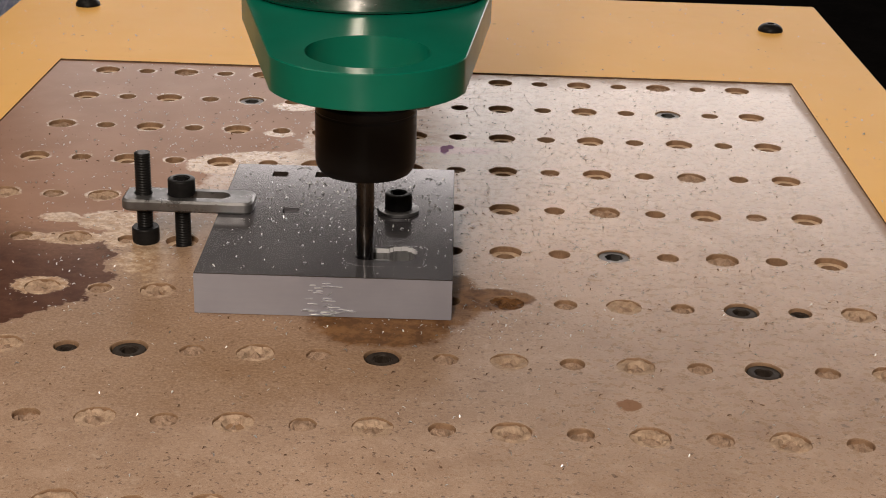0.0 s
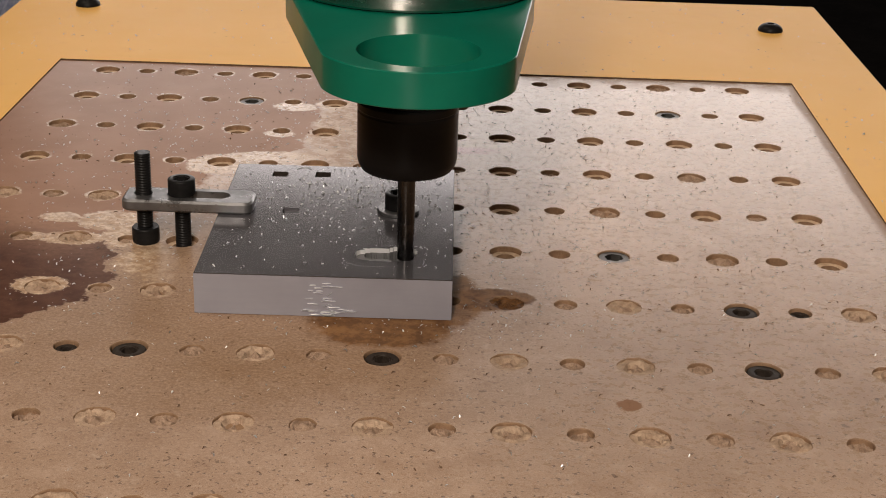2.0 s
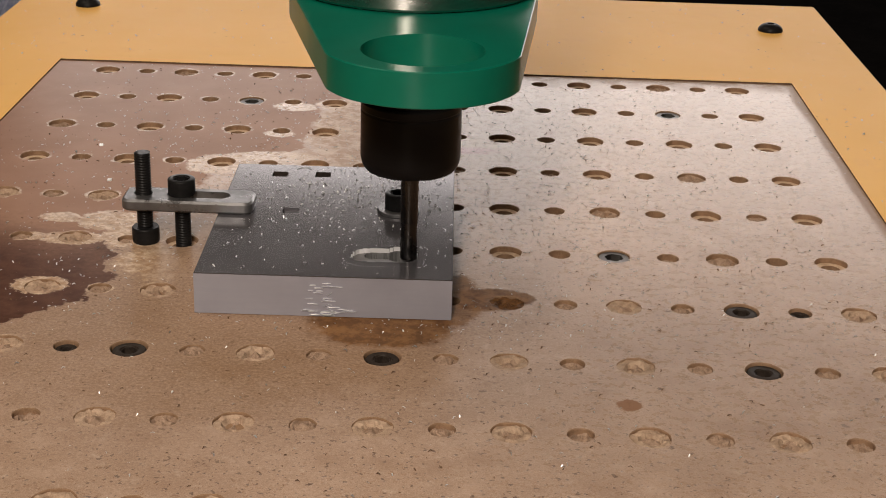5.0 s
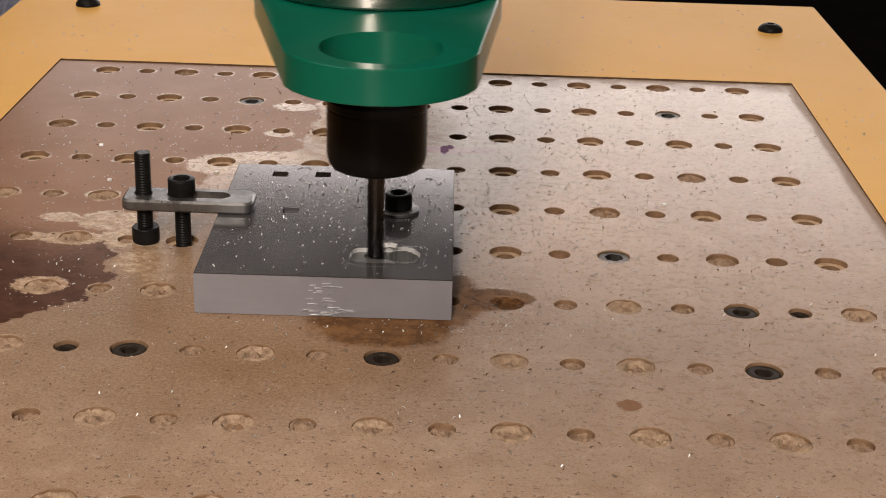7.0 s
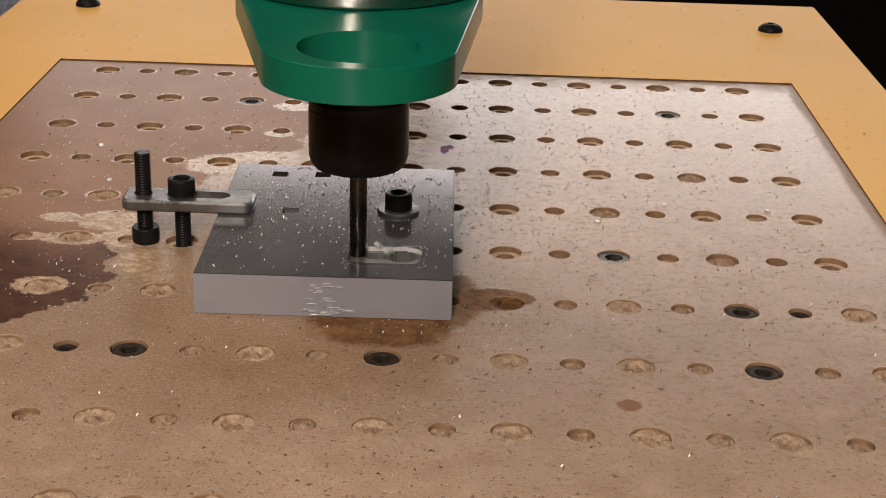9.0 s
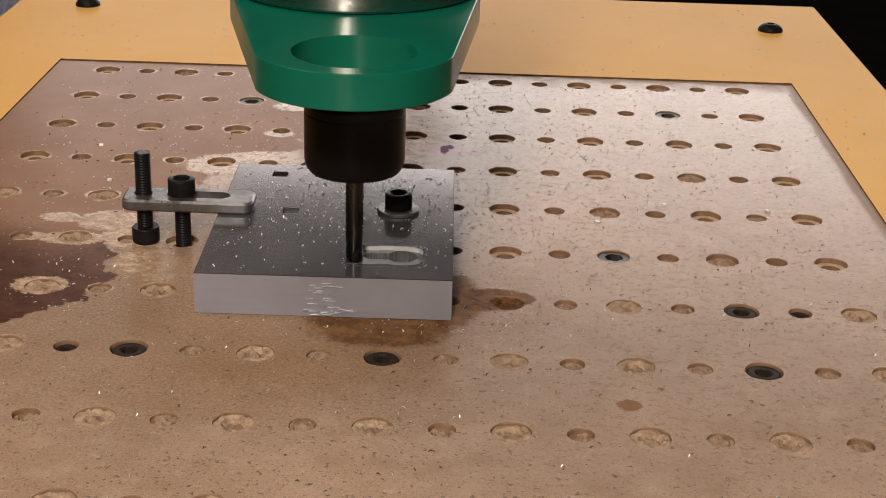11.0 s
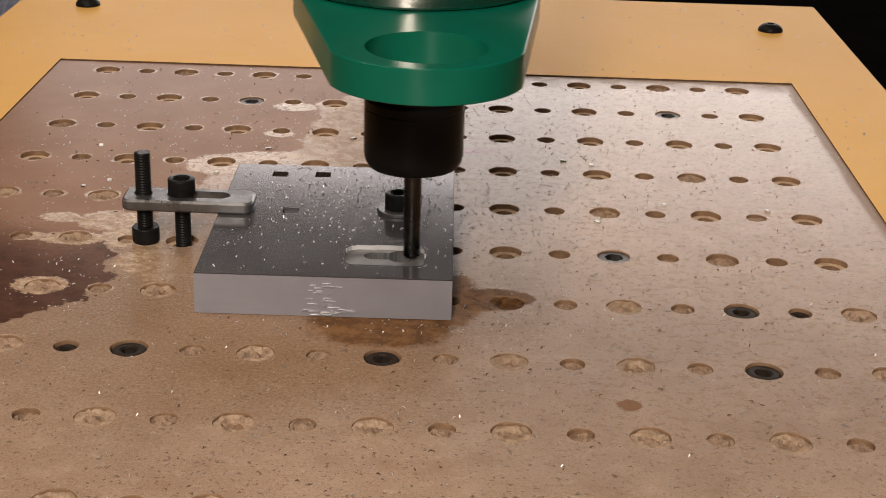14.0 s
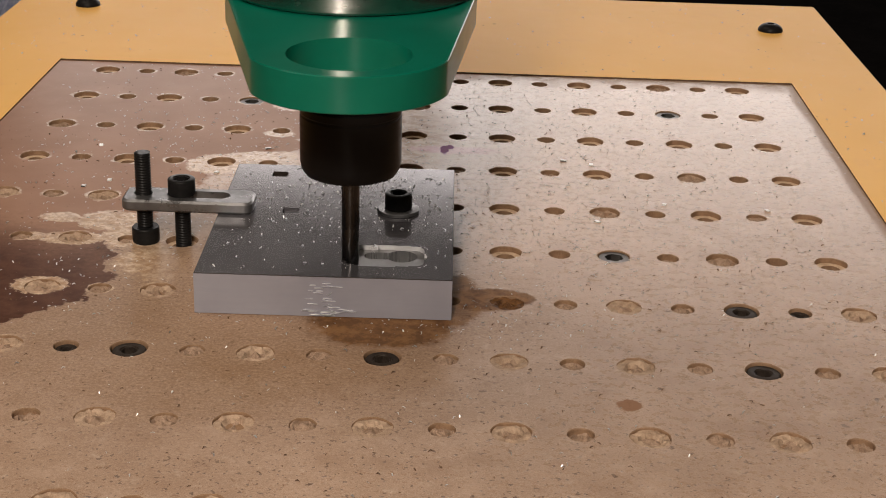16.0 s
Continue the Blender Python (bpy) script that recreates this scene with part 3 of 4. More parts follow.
def workpiece():
    ob = thing("workpiece", SKEW, "flat grey aluminium block with a milled keyhole pocket and square recesses", "metal block")
    bm = bmesh.new()
    c = 0.00022
    outer = [(KX0, KX2), (KX1, KX2), (KX1, KX3), (KX0, KX3)]
    squares = [round_rect(x, y, 0.0030, 0.0028, 0.0005, 2) for x, y in ((-0.0868, -0.1880), (-0.0702, -0.1872), (-0.0786, -0.2270))]
    screw = circle(-0.04, -0.225, 0.0033, 20)
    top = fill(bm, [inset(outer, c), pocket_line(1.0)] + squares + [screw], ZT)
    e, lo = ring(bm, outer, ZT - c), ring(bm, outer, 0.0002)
    # chamfer coloured dark to draw the shade line round the block's top
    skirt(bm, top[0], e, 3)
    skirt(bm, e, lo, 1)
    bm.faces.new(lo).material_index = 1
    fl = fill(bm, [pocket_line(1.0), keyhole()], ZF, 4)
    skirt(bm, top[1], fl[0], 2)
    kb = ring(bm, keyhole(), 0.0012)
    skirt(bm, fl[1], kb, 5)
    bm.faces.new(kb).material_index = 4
    for i, sq in enumerate(top[2:]):
        # the third recess is only begun, the others are deep, with walls coloured as shade
        m, deep = (0, 0.0016) if i == 2 else (3, 0.0125)
        b = ring(bm, [(v.co.x, v.co.y) for v in sq], ZT - deep)
        skirt(bm, sq, b, m)
        bm.faces.new(b).material_index = m
    part("block", bm, [ALU_TOP, ALU_SIDE, ALU_CUT, OILED_STEEL_AND_SHADE, ALU_FLOOR, ALU_BORE], ob)
    w = thing("washer", pose(-0.04, -0.2242, ZT), "flat zinc washer under a black cap screw", "washer")
    part("ring", plate(circle(0, 0, 0.0077, 40), [circle(0, 0, 0.0032, 24)], 0.0, 0.0013, 0.0002), ZINC, w, smooth=35)
    s = thing("cap_screw", pose(-0.04, -0.2242, ZT + 0.0013), "black socket cap screw holding the block down", "screw")
    part("head", socket_head(0.0050, 0.0, 0.0060, 0.0029), BLACK_OXIDE, s, smooth=35)
    part("shank", thread(0.0029, -0.012, 0.0), BLACK_OXIDE, s, smooth=60)
    return ob


def clamp():
    z0, z1 = ZT + 0.0001, ZT + 0.0045
    bar = thing("clamp_bar", pose(-0.1163, -0.2270, 0), "worn zinc-plated steel clamp bar with a long slot", "clamp")
    slot = round_rect(0.0033, 0.0006, 0.0115, 0.0034, 0.00338, 7)
    hole = circle(-0.0168, 0.0006, 0.0034, 24)
    out = round_rect(0, 0, 0.0238, 0.0074, 0.0034, 6)
    bm = plate(out, [slot, hole], z0, z1, 0.0008)
    part("bar", bm, ZINC, bar, smooth=30)
    # jack screw: stands on its head, threaded up through the bar
    j = thing("jack_screw", pose(-0.1331, -0.2262, 0), "black cap screw standing on its head under the clamp bar", "screw", "clamp screws")
    bm = lathe([(0.0046, 0.0), (0.0049, 0.0004), (0.0050, 0.0018), (0.0050, 0.0056), (0.0047, 0.0060)], 40)
    part("head", bm, BLACK_OXIDE, j, smooth=35)
    part("thread", thread(0.0030, 0.0060, 0.0347), BLACK_OXIDE, j, smooth=60)
    h = thing("clamp_screw", pose(-0.1192, -0.2260, 0), "black socket cap screw through the slot of the clamp bar", "screw", "clamp screws")
    part("head", socket_head(0.0050, z1, z1 + 0.0061, 0.0029), BLACK_OXIDE, h, smooth=35)
    part("thread", thread(0.0030, -0.0051, z1), BLACK_OXIDE, h, smooth=60)


# ---- the machine head ----
SHOE0, SHOE1 = 0.0973, 0.1073


def machine_head():
    hd = thing("milling_spindle", pose(-0.0495, -0.2672, 0), "milling spindle with green dust shoe, black collet nut and end mill", "milling machine")
    body = part("spindle_body", lathe([(0.0392, SHOE1 + 0.0004), (0.0400, SHOE1 + 0.0012), (0.0400, 0.30), (0.039, 0.301)], 96), STEEL, hd, "brushed steel spindle housing", smooth=30)
    part("seal", lathe([(0.0385, SHOE1 - 0.001), (0.0385, SHOE1 + 0.0004)], 64), NUT_BLACK, body, smooth=30)
    # dust shoe: tapers towards a round nose with a hose port
    nose = [(0.0281 * math.sin(a), -0.0741 - 0.0281 * math.cos(a)) for a in np.linspace(-1.21, 1.21, 33)]
    back = [(0.0397 * math.cos(a), 0.0397 * math.sin(a)) for a in np.linspace(-0.15, math.pi + 0.15, 25)]
    shoe = part("dust_shoe", plate(nose + back, [circle(0, -0.0795, 0.0170, 56), circle(0, 0, 0.0225, 40)], SHOE0, SHOE1, 0.00025), GREEN, hd, "green printed plastic dust shoe with a round port", smooth=22)
    shoe.matrix_local = pose(0, 0, 0, 0, 0, 4.3)
    n = part("collet_nut", lathe([(0.0060, 0.0460), (0.0135, 0.0456), (0.0152, 0.0462), (0.0162, 0.0478), (0.0167, 0.0500), (0.0167, 0.0660), (0.0165, 0.0663), (0.0165, 0.0668), (0.0167, 0.0671),
                                  (0.0167, 0.0692), (0.0162, 0.0698), (0.0150, 0.0700), (0.0150, SHOE1)], 64), NUT_BLACK, hd, "black steel collet nut", smooth=28)
    mill = part("end_mill", lathe([(0.0029, 0.0262), (0.0030, 0.0266), (0.0030, 0.0470)], 32), CARBIDE, hd, "ground end mill", smooth=30)
    # the fluted cutting end, two helical flutes
    bm = bmesh.new()
    prev, m = None, 36
    z0, z1 = ZF + 0.0001, 0.0263
    for s in range(27):
        z = z0 + (z1 - z0) * s / 26
        tw = (z - z0) / 0.013 * 2.2
        fade = min(1.0, (26 - s) / 5)
        vs = []
        for i in range(m):
            a = 2 * math.pi * i / m
            cut = max(0.0, math.cos(2 * (a - tw))) ** 2
            rr = 0.0029 - 0.00014 * cut * fade
            vs.append(bm.verts.new((rr * math.cos(a), rr * math.sin(a), z)))
        if prev:
            skirt(bm, prev, vs)
        else:
            bm.faces.new(vs)
        prev = vs
    bm.faces.new(prev)
    fl = part("cutting_end", bm, CARBIDE, mill, "bright fluted cutting end", smooth=50)
    return hd, fl


# ---- chips ----


def chip_into(bm, x, y, z, size, r, up=(0, 0, 1)):
    """One thin curled sliver of metal."""
    m = Matrix.Translation((x, y, z)) @ Euler((r.uniform(-0.5, 0.5), r.uniform(-0.5, 0.5), r.uniform(0, 6.3))).to_matrix().to_4x4()
    w, curl, th = size * r.uniform(0.18, 0.4), r.uniform(0.1, 0.5) * size, size * 0.08
    rows = []
    for i in range(3):
        u = (i - 1) / 2 * size
        h = curl * (1 - (i - 1) ** 2)
        k = w * (0.5 if i == 1 else r.uniform(0.15, 0.45))
        rows.append([bm.verts.new(m @ Vector(v)) for v in ((u, -k, h), (u, k, h), (u, k, h + th), (u, -k, h + th))])
    for a, b in zip(rows, rows[1:]):
        skirt(bm, a, b)
    bm.faces.new(rows[0])
    bm.faces.new(rows[2])


def on_bar_or_screw(x, y):
    """True over the clamp bar, the cap screw and the square recesses."""
    if any(abs(x - sx) < 0.0042 and abs(y - sy) < 0.0042 for sx, sy in ((-0.0868, -0.1880), (-0.0702, -0.1872), (-0.0786, -0.2270))):
        return True
    return (-0.141 < x < -0.092 and -0.236 < y < -0.218) or math.hypot(x + 0.04, y + 0.2242) < 0.0085


def chips():
    r = random.Random(3)
    bm = bmesh.new()
    k = 0
    while k < 640:
        x, y = r.uniform(KX0 + 0.002, KX1 - 0.001), r.uniform(KX2 + 0.003, KX3 - 0.001)
        dens = 0.10 + 0.9 * math.exp(-(((x + 0.055) / 0.026) ** 2 + ((y + 0.205) / 0.022) ** 2))
        if r.random() > dens or on_bar_or_screw(x, y) or (P1[0] - 0.001 < x < P1[1] + 0.001 and P1[2] - 0.001 < y < P1[3] + 0.001):
            continue
        chip_into(bm, x, y, ZT + 0.0001, r.choice((0.0003, 0.0004, 0.0005, 0.0007, 0.0009, 0.0014)), r)
        k += 1
    # two long curls by the square recesses
    for cx, cy, rad, a0, a1 in ((-0.0792, -0.1835, 0.0030, 0.3, 2.9), (-0.0300, -0.1895, 0.0014, 0.0, 3.6)):
        prev = None
        for a in np.linspace(a0, a1, 12):
            ca, sa = math.cos(a), math.sin(a)
            cur = [bm.verts.new((cx + (rad + u) * ca, cy + (rad + u) * sa, ZT + 0.0001 + w)) for u, w in ((0, 0), (0.00016, 0), (0.00016, 0.0002), (0, 0.0002))]
            if prev:
                skirt(bm, prev, cur)
            else:
                bm.faces.new(cur)
            prev = cur
        bm.faces.new(prev)
    tagged(part("metal_chips", bm, CHIP), "bright aluminium chips strewn over the block", "metal chips", kind="stuff")
    bm = bmesh.new()
    k = 0
    while k < 3600:
        x, y = r.gauss(-0.03, 0.10), r.gauss(-0.19, 0.12)
        if not (BX0 + 0.001 < x < BX1 - 0.001 and -0.45 < y < BY1 - 0.001) or (KX0 - 0.001 < x < KX1 + 0.001 and KX2 - 0.001 < y < KX3 + 0.001):
            continue
        dx, dy = (x / PX + 0.5) % 1 - 0.5, (y / PY + 0.5) % 1 - 0.5
        if math.hypot(dx * PX, dy * PY) < 0.0062 or (y < -0.30 and r.random() < 0.65):
            continue
        chip_into(bm, x, y, 0.0001, r.choice((0.0003, 0.0004, 0.0006, 0.0008, 0.0011, 0.0013)), r)
        k += 1
    tagged(part("metal_chips", bm, CHIP), "fine bright aluminium chips scattered over the board", "metal chips", kind="stuff")
    bm = bmesh.new()
    for _ in range(460):
        x, y = r.uniform(OX0 + 0.005, OX1 - 0.005), r.uniform(BY1 + 0.004, OY1 - 0.004)
        if _ % 3 == 0:
            x, y = r.choice((r.uniform(OX0 + 0.004, BX0 - 0.004), r.uniform(BX1 + 0.004, OX1 - 0.004))), r.uniform(-0.2, 0.05)
        chip_into(bm, x, y, 0.0007, r.choice((0.0003, 0.0005, 0.0008, 0.0012, 0.0016)), r)
    tagged(part("metal_chips", bm, CHIP), "a few bright chips on the orange bed", "metal chips", kind="stuff")
    # slivers stuck to the sawn front of the block
    bm = bmesh.new()
    for k in range(34):
        x, z, ln = r.gauss(-0.0625, 0.0022), r.uniform(0.0035, 0.0115), r.uniform(0.0004, 0.0022)
        if k < 14:
            x, z, ln = r.gauss(-0.0595, 0.0042), r.uniform(0.0004, 0.0030), r.uniform(0.0010, 0.0030)
        elif k < 18:
            x, z, ln = r.uniform(-0.0665, -0.0560), r.uniform(0.0105, 0.0125), r.uniform(0.0008, 0.0022)
        hgt = r.uniform(0.00004, 0.00013)
        tilt = r.uniform(-0.9, 0.9) if k % 7 == 6 else r.uniform(-0.10, 0.04)
        vs = [bm.verts.new((x + a * ln + 0, KX2 - 0.0001 - d, z + a * ln * tilt + b * hgt)) for a, b, d in ((-1, 0, 0), (1, 0, 0), (0.7, 1, 0), (-0.6, 1, 0), (-0.8, 0.2, 0.0004), (0.8, 0.2, 0.0003), (0.5, 0.9, 0.0002), (-0.5, 0.9, 0.0003))]
        for f in ((4, 5, 6, 7), (0, 1, 5, 4), (1, 2, 6, 5), (2, 3, 7, 6), (3, 0, 4, 7)):
            bm.faces.new([vs[i] for i in f])
    stuck = part("metal_slivers", bm, CHIP)
    stuck.matrix_world = SKEW
    tagged(stuck, "long bright slivers stuck to the block's front", "metal chips", kind="stuff")
    # dark wood splinters on the board
    bm = bmesh.new()
    for _ in range(2000):
        x, y = r.uniform(BX0 + 0.004, BX1 - 0.004), r.uniform(-0.43, 0.005)
        if KX0 - 0.002 < x < KX1 + 0.002 and KX2 - 0.002 < y < KX3 + 0.002:
            continue
        dx, dy = (x / PX + 0.5) % 1 - 0.5, (y / PY + 0.5) % 1 - 0.5
        if math.hypot(dx * PX, dy * PY) > 0.0066:
            chip_into(bm, x, y, 0.0, r.choice((0.0003, 0.0004, 0.0005, 0.0007, 0.0009, 0.0014)), r)
    tagged(part("wood_splinters", bm, EDGE), "dark brown wood splinters on the board", "splinters", kind="stuff")


def cloth():
    bm = bmesh.new()
    n = 44
    grid = []
    for i in range(n):
        for j in range(n):
            x, y = -0.60 + 0.305 * i / (n - 1), 0.06 + 0.55 * j / (n - 1)
            h = 0.10 * noise.noise((x * 14, y * 14, 0.3)) + 0.03 * noise.noise((x * 38, y * 30, 1.7))
            grid.append(bm.verts.new((x, y, -0.066 + abs(h) * 0.9)))
    for i in range(n - 1):
        for j in range(n - 1):
            bm.faces.new((grid[i * n + j], grid[(i + 1) * n + j], grid[(i + 1) * n + j + 1], grid[i * n + j + 1]))
    lowest = min(v.co.z for v in bm.verts)
    for v in bm.verts:
        v.co.z += -0.0995 - lowest
    bmesh.ops.solidify(bm, geom=bm.faces[:], thickness=0.001)
    tagged(part("cloth", bm, CLOTH, smooth=60), "crumpled blue and white cloth lying beside the bed", "cloth")


def slivers():
    """The stock that the cutter takes away, ring by ring; returns each piece with its middle."""
    r, made, rings = random.Random(5), [], 9
    lines = [pocket_line(s / rings, 3) for s in range(rings + 1)]
    n = len(lines[0])
    for k in range(rings):
        a, b = lines[k], lines[k + 1]
        steps = [(i, i + 1) for i in range(n)]
        for i, j in steps:
            j %= n
            long = math.dist(b[i], b[j])
            cuts = max(1, round(long / 0.0026))
            for q in range(cuts):
                f, g = q / cuts, (q + 1) / cuts
                quad = [tuple(np.array(u) + (np.array(w) - np.array(u)) * h) for u, w, h in ((a[i], a[j], f), (b[i], b[j], f), (b[i], b[j], g), (a[i], a[j], g))]
                mid = np.mean(quad, axis=0)
                bm = bmesh.new()
                t = ring(bm, [tuple(np.array(p) - mid) for p in quad], (ZT - ZF) / 2)
                lo = ring(bm, [tuple(np.array(p) - mid) for p in quad], (ZF - ZT) / 2 + 0.00005)
                bm.faces.new(t)
                bm.faces.new(lo).material_index = 1
                skirt(bm, t, lo, 1)
                made.append((bm, mid, Vector((b[j][0] - b[i][0], b[j][1] - b[i][1], 0)).normalized()))
    return made, r


# ---- build ----
room()
bed()
board()
board_fasteners()
BLOCK = workpiece()
clamp()
HEAD, FLUTES = machine_head()
chips()
cloth()
STOCK, RND = slivers()


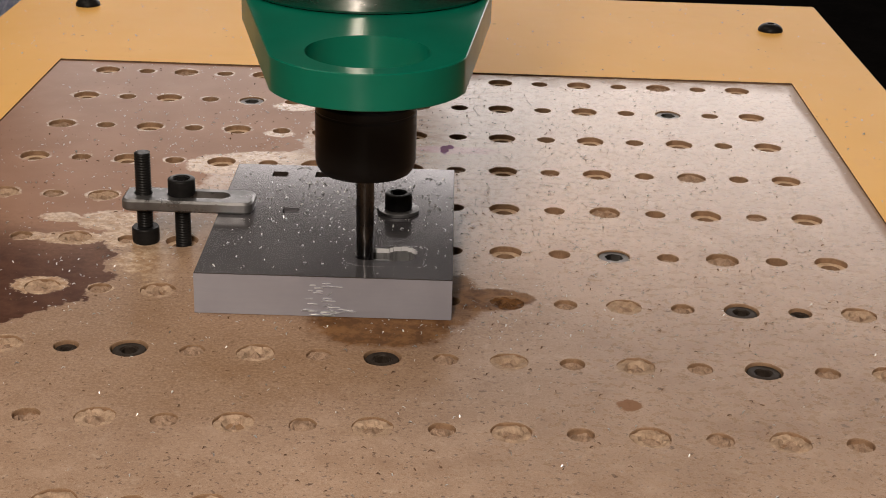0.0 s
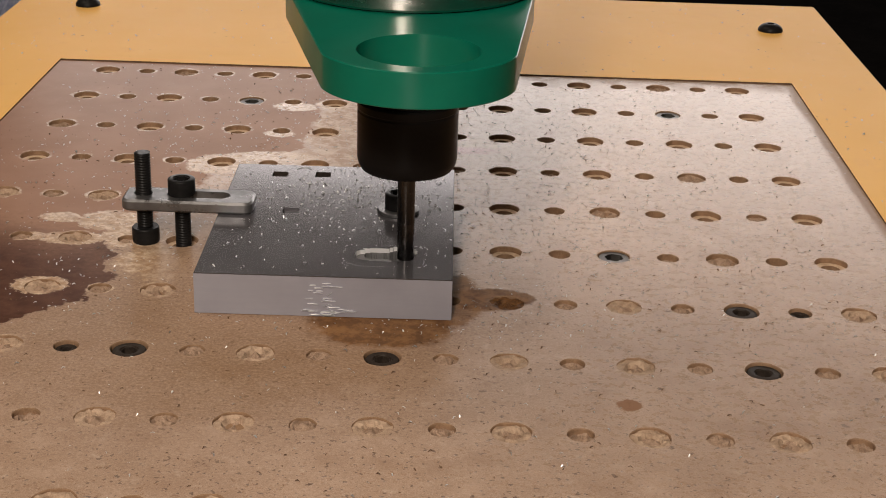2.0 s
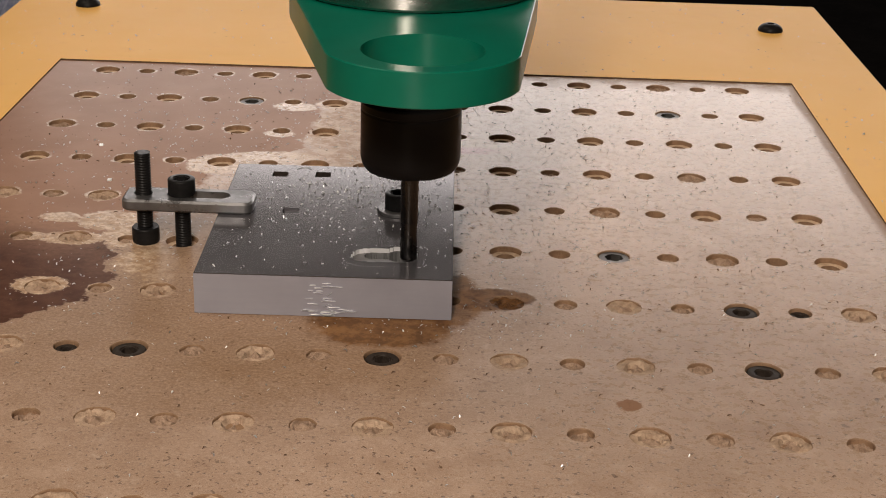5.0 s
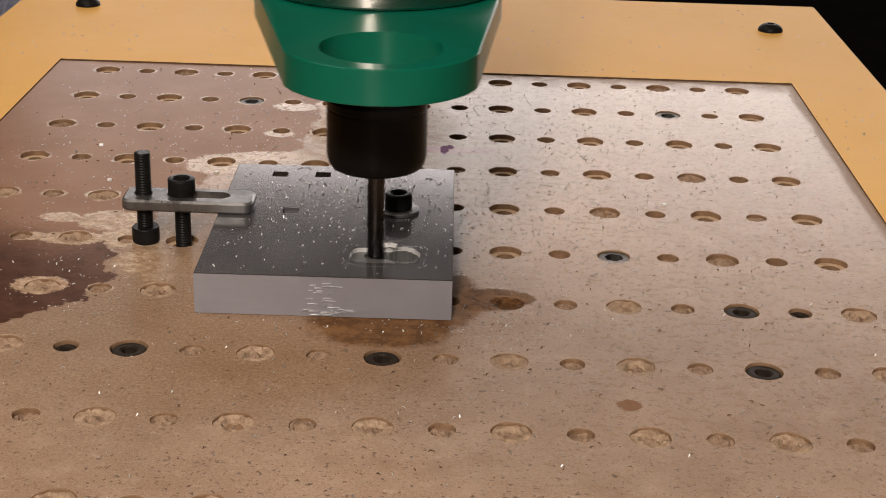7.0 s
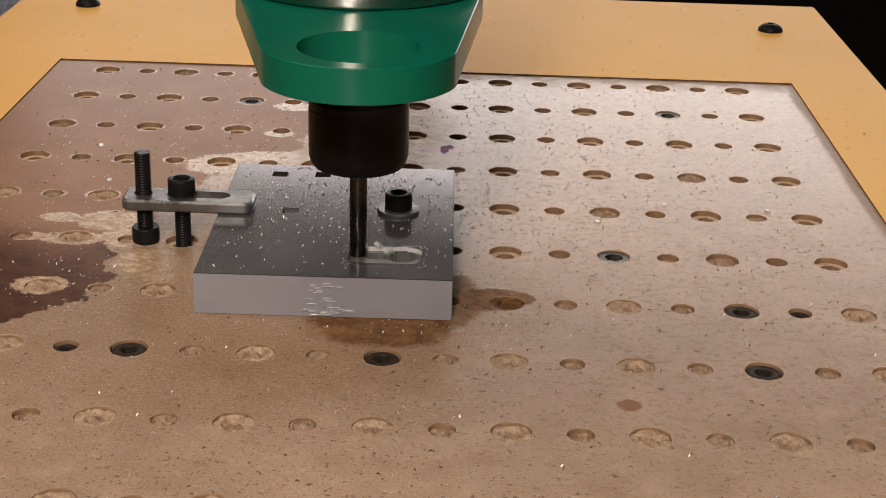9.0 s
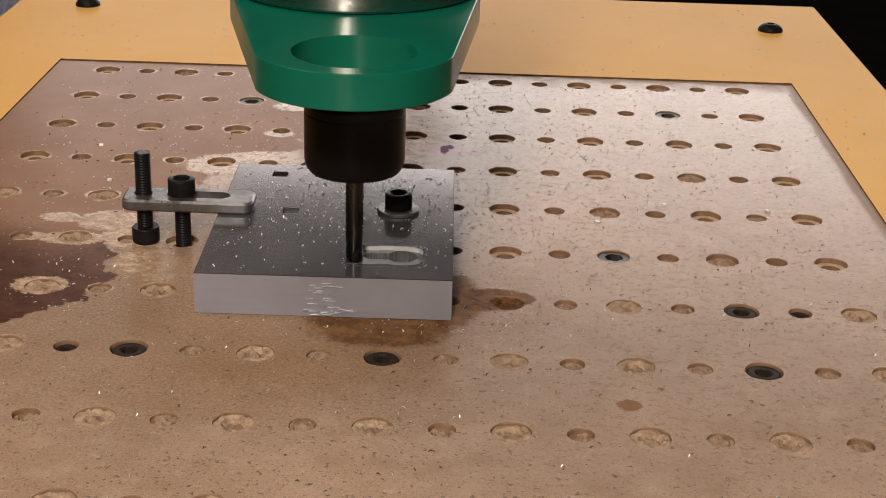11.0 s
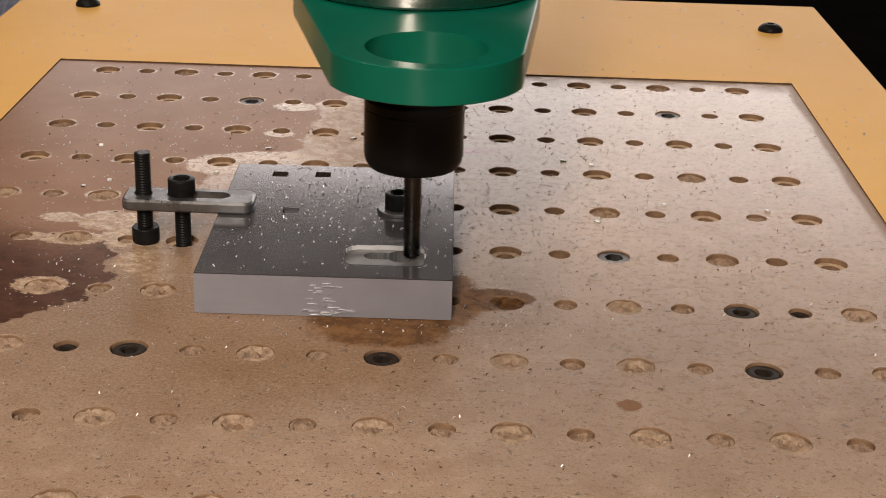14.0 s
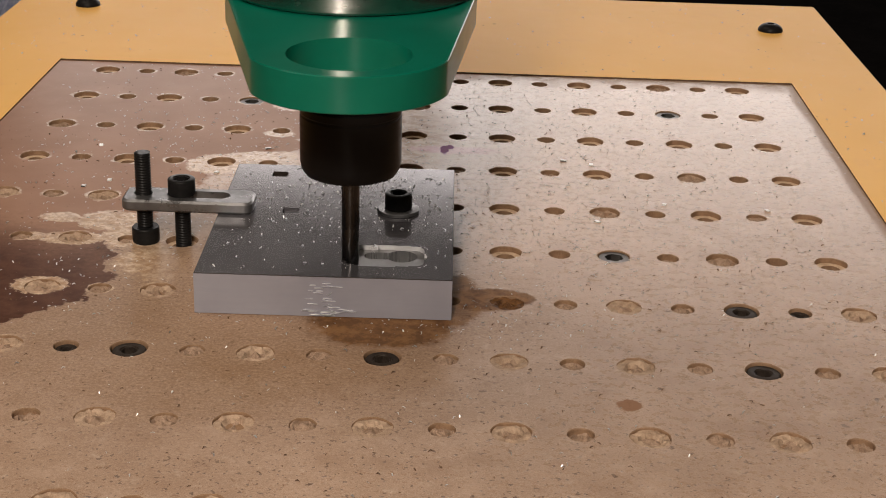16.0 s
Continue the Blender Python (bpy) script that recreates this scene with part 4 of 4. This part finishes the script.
def motions():
    rows = [
        (0.0, pose(-0.0491, -0.2676, 0)), (0.1, pose(-0.0473, -0.2676, 0)), (0.2, pose(-0.0433, -0.2680, 0)), (0.3, pose(-0.0388, -0.2681, 0)),
        (0.4, pose(-0.0363, -0.2678, 0)), (0.5, pose(-0.0357, -0.2668, 0)), (0.6, pose(-0.0359, -0.2654, 0)), (0.7, pose(-0.0375, -0.2649, 0)),
        (0.8, pose(-0.0414, -0.2651, 0)), (0.9, pose(-0.0460, -0.2652, 0)), (1.0, pose(-0.0487, -0.2654, 0)), (1.1, pose(-0.0492, -0.2664, 0)),
        (1.2, pose(-0.0495, -0.2677, 0)), (1.3, pose(-0.0495, -0.2682, 0)), (1.4, pose(-0.0482, -0.2686, 0)), (1.5, pose(-0.0446, -0.2688, 0)),
        (1.6, pose(-0.0394, -0.2687, 0)), (1.7, pose(-0.0362, -0.2683, 0)), (1.8, pose(-0.0354, -0.2673, 0)), (1.9, pose(-0.0353, -0.2661, 0)),
        (2.0, pose(-0.0355, -0.2644, 0)), (2.1, pose(-0.0378, -0.2643, 0)), (2.2, pose(-0.0423, -0.2643, 0)), (2.3, pose(-0.0468, -0.2646, 0)),
        (2.4, pose(-0.0492, -0.2646, 0)), (2.5, pose(-0.0497, -0.2655, 0)), (2.6, pose(-0.0502, -0.2674, 0)), (2.7, pose(-0.0503, -0.2683, 0)),
        (2.8, pose(-0.0495, -0.2691, 0)), (2.9, pose(-0.0462, -0.2693, 0)), (3.0, pose(-0.0409, -0.2694, 0)), (3.1, pose(-0.0368, -0.2690, 0)),
        (3.2, pose(-0.0352, -0.2683, 0)), (3.3, pose(-0.0349, -0.2671, 0)), (3.4, pose(-0.0347, -0.2655, 0)), (3.5, pose(-0.0349, -0.2646, 0)),
        (3.6, pose(-0.0376, -0.2643, 0)), (3.7, pose(-0.0428, -0.2642, 0)), (3.8, pose(-0.0474, -0.2642, 0)), (3.9, pose(-0.0496, -0.2646, 0)),
        (4.0, pose(-0.0500, -0.2655, 0)), (4.1, pose(-0.0505, -0.2671, 0)), (4.2, pose(-0.0506, -0.2686, 0)), (4.3, pose(-0.0498, -0.2697, 0)),
        (4.4, pose(-0.0463, -0.2699, 0)), (4.5, pose(-0.0406, -0.2697, 0)), (4.6, pose(-0.0367, -0.2696, 0)), (4.7, pose(-0.0349, -0.2689, 0)),
        (4.8, pose(-0.0344, -0.2677, 0)), (4.9, pose(-0.0343, -0.2660, 0)), (5.0, pose(-0.0344, -0.2640, 0)), (5.1, pose(-0.0363, -0.2633, 0)),
        (5.2, pose(-0.0404, -0.2632, 0)), (5.3, pose(-0.0454, -0.2634, 0)), (5.4, pose(-0.0492, -0.2635, 0)), (5.5, pose(-0.0508, -0.2639, 0)),
        (5.6, pose(-0.0510, -0.2659, 0)), (5.7, pose(-0.0512, -0.2682, 0)), (5.8, pose(-0.0514, -0.2695, 0)), (5.9, pose(-0.0508, -0.2702, 0)),
        (6.0, pose(-0.0485, -0.2705, 0)), (6.1, pose(-0.0434, -0.2705, 0)), (6.2, pose(-0.0383, -0.2704, 0)), (6.3, pose(-0.0352, -0.2700, 0)),
        (6.4, pose(-0.0337, -0.2695, 0)), (6.5, pose(-0.0335, -0.2679, 0)), (6.6, pose(-0.0333, -0.2655, 0)), (6.7, pose(-0.0338, -0.2635, 0)),
        (6.8, pose(-0.0358, -0.2625, 0)), (6.9, pose(-0.0402, -0.2624, 0)), (7.0, pose(-0.0458, -0.2629, 0)), (7.1, pose(-0.0497, -0.2629, 0)),
        (7.2, pose(-0.0512, -0.2634, 0)), (7.3, pose(-0.0516, -0.2653, 0)), (7.4, pose(-0.0516, -0.2681, 0)), (7.5, pose(-0.0516, -0.2697, 0)),
        (7.6, pose(-0.0518, -0.2705, 0)), (7.7, pose(-0.0502, -0.2709, 0)), (7.8, pose(-0.0461, -0.2708, 0)), (7.9, pose(-0.0406, -0.2708, 0)),
        (8.0, pose(-0.0355, -0.2710, 0)), (8.1, pose(-0.0335, -0.2707, 0)), (8.2, pose(-0.0330, -0.2696, 0)), (8.3, pose(-0.0327, -0.2666, 0)),
        (8.4, pose(-0.0328, -0.2638, 0)), (8.5, pose(-0.0329, -0.2627, 0)), (8.6, pose(-0.0364, -0.2625, 0)), (8.7, pose(-0.0415, -0.2623, 0)),
        (8.8, pose(-0.0471, -0.2623, 0)), (8.9, pose(-0.0506, -0.2624, 0)), (9.0, pose(-0.0518, -0.2628, 0)), (9.1, pose(-0.0521, -0.2654, 0)),
        (9.2, pose(-0.0521, -0.2686, 0)), (9.3, pose(-0.0522, -0.2704, 0)), (9.4, pose(-0.0516, -0.2713, 0)), (9.5, pose(-0.0503, -0.2716, 0)),
        (9.6, pose(-0.0468, -0.2716, 0)), (9.7, pose(-0.0415, -0.2715, 0)), (9.8, pose(-0.0365, -0.2717, 0)), (9.9, pose(-0.0335, -0.2715, 0)),
        (10.0, pose(-0.0325, -0.2704, 0)), (10.1, pose(-0.0324, -0.2674, 0)), (10.2, pose(-0.0324, -0.2643, 0)), (10.3, pose(-0.0328, -0.2622, 0)),
        (10.4, pose(-0.0353, -0.2614, 0)), (10.5, pose(-0.0403, -0.2613, 0)), (10.6, pose(-0.0459, -0.2616, 0)), (10.7, pose(-0.0503, -0.2618, 0)),
        (10.8, pose(-0.0522, -0.2625, 0)), (10.9, pose(-0.0526, -0.2645, 0)), (11.0, pose(-0.0527, -0.2679, 0)), (11.1, pose(-0.0527, -0.2704, 0)),
        (11.2, pose(-0.0518, -0.2717, 0)), (11.3, pose(-0.0505, -0.2720, 0)), (11.4, pose(-0.0480, -0.2720, 0)), (11.5, pose(-0.0431, -0.2721, 0)),
        (11.6, pose(-0.0376, -0.2725, 0)), (11.7, pose(-0.0338, -0.2724, 0)), (11.8, pose(-0.0321, -0.2721, 0)), (11.9, pose(-0.0317, -0.2702, 0)),
        (12.0, pose(-0.0315, -0.2661, 0)), (12.1, pose(-0.0318, -0.2629, 0)), (12.2, pose(-0.0322, -0.2612, 0)), (12.3, pose(-0.0348, -0.2607, 0)),
        (12.4, pose(-0.0398, -0.2607, 0)), (12.5, pose(-0.0454, -0.2609, 0)), (12.6, pose(-0.0500, -0.2612, 0)), (12.7, pose(-0.0525, -0.2616, 0)),
        (12.8, pose(-0.0531, -0.2628, 0)), (12.9, pose(-0.0531, -0.2655, 0)), (13.0, pose(-0.0531, -0.2695, 0)), (13.1, pose(-0.0531, -0.2714, 0)),
        (13.2, pose(-0.0516, -0.2724, 0)), (13.3, pose(-0.0502, -0.2725, 0)), (13.4, pose(-0.0484, -0.2726, 0)), (13.5, pose(-0.0446, -0.2725, 0)),
        (13.6, pose(-0.0389, -0.2726, 0)), (13.7, pose(-0.0340, -0.2722, 0)), (13.8, pose(-0.0316, -0.2700, 0)), (13.9, pose(-0.0314, -0.2650, 0)),
        (14.0, pose(-0.0335, -0.2610, 0)), (14.1, pose(-0.0388, -0.2607, 0)), (14.2, pose(-0.0447, -0.2611, 0)), (14.3, pose(-0.0500, -0.2617, 0)),
        (14.4, pose(-0.0529, -0.2636, 0)), (14.5, pose(-0.0536, -0.2680, 0)), (14.6, pose(-0.0518, -0.2720, 0)), (14.7, pose(-0.0501, -0.2732, 0)),
        (14.8, pose(-0.0483, -0.2736, 0)), (14.9, pose(-0.0452, -0.2736, 0)), (15.0, pose(-0.0399, -0.2733, 0)), (15.1, pose(-0.0349, -0.2728, 0)),
        (15.2, pose(-0.0317, -0.2707, 0)), (15.3, pose(-0.0308, -0.2662, 0)), (15.4, pose(-0.0324, -0.2624, 0)), (15.5, pose(-0.0363, -0.2606, 0)),
        (15.6, pose(-0.0421, -0.2609, 0)), (15.7, pose(-0.0477, -0.2615, 0)), (15.8, pose(-0.0520, -0.2624, 0)), (15.9, pose(-0.0538, -0.2657, 0)),
        (16.0, pose(-0.0538, -0.2707, 0)),
    ]
    walk(HEAD, rows)
    walk(FLUTES, [(i * 0.1, pose(0, 0, 0, 0, 0, -74 * i)) for i in range(161)])
    # each sliver of stock stays in the pocket until the cutter reaches it, then comes away as a chip
    fine = []
    for (t0, m0), (t1, m1) in zip(rows, rows[1:]):
        fine += [(t0 + (t1 - t0) * h / 4, m0.translation.lerp(m1.translation, h / 4)) for h in range(4)]
    rim = bmesh.new()
    for bm, mid, along in STOCK:
        hit = next((t for t, p in fine if math.hypot(p.x - mid[0], p.y - mid[1]) < CUT_R + 0.00005), None)
        if (hit is not None and hit < 0.1) or in_keyhole(mid[0], mid[1]):
            bm.free()
            continue
        if hit is None:
            new_verts = {v: rim.verts.new((v.co.x + mid[0], v.co.y + mid[1], v.co.z + (ZT + ZF) / 2)) for v in bm.verts}
            for f in bm.faces:
                rim.faces.new([new_verts[v] for v in f.verts]).material_index = f.material_index
            bm.free()
            continue
        ob = part("metal_sliver", bm, [ALU_TOP, ALU_CUT])
        tagged(ob, "small sliver of aluminium milled out of the pocket", "metal chip", "slivers cut from the pocket")
        # most drop into the bore, a few land on the board
        in_bore = RND.random() < 0.96
        bearing, reach = RND.uniform(0, 6.28), RND.uniform(0, 0.0022)
        x, y, z = KEY[0] + reach * math.cos(bearing), KEY[1] + reach * math.sin(bearing), 0.0016 + RND.uniform(0, 0.0012)
        while not in_bore:
            x, y, z = RND.gauss(-0.03, 0.09), RND.gauss(-0.13, 0.09), 0.0003
            on_block = KX0 - 0.002 < x < KX1 + 0.002 and KX2 - 0.002 < y < KX3 + 0.002
            hole = math.hypot(((x / PX + 0.5) % 1 - 0.5) * PX, ((y / PY + 0.5) % 1 - 0.5) * PY) < 0.008
            if BX0 + 0.01 < x < BX1 - 0.01 and -0.57 < y < BY1 - 0.01 and not on_block and not hole and not on_bar_or_screw(x, y):
                break
        zmid, turn = (ZT + ZF) / 2, RND.uniform(-70, 70)
        rest = pose(mid[0], mid[1], zmid)
        up = pose((mid[0] + x) / 2, (mid[1] + y) / 2, ZT + 0.002 if in_bore else 0.03, 0, 0, turn / 2) @ Matrix.Rotation(radians(45), 4, along)
        end = pose(x, y, z, 0, 0, turn) @ Matrix.Rotation(radians(89), 4, along)
        keys = [(0.0, rest), (hit - 0.034, rest), (hit + 0.066, up), (hit + 0.2, end)]
        walk(ob, [k for k in keys if k[0] < 15.96] + [(16.0, keys[-1][1] if hit < 15.7 else up)])
    part("uncut_rim", rim, [ALU_TOP, ALU_CUT], BLOCK)


motions()
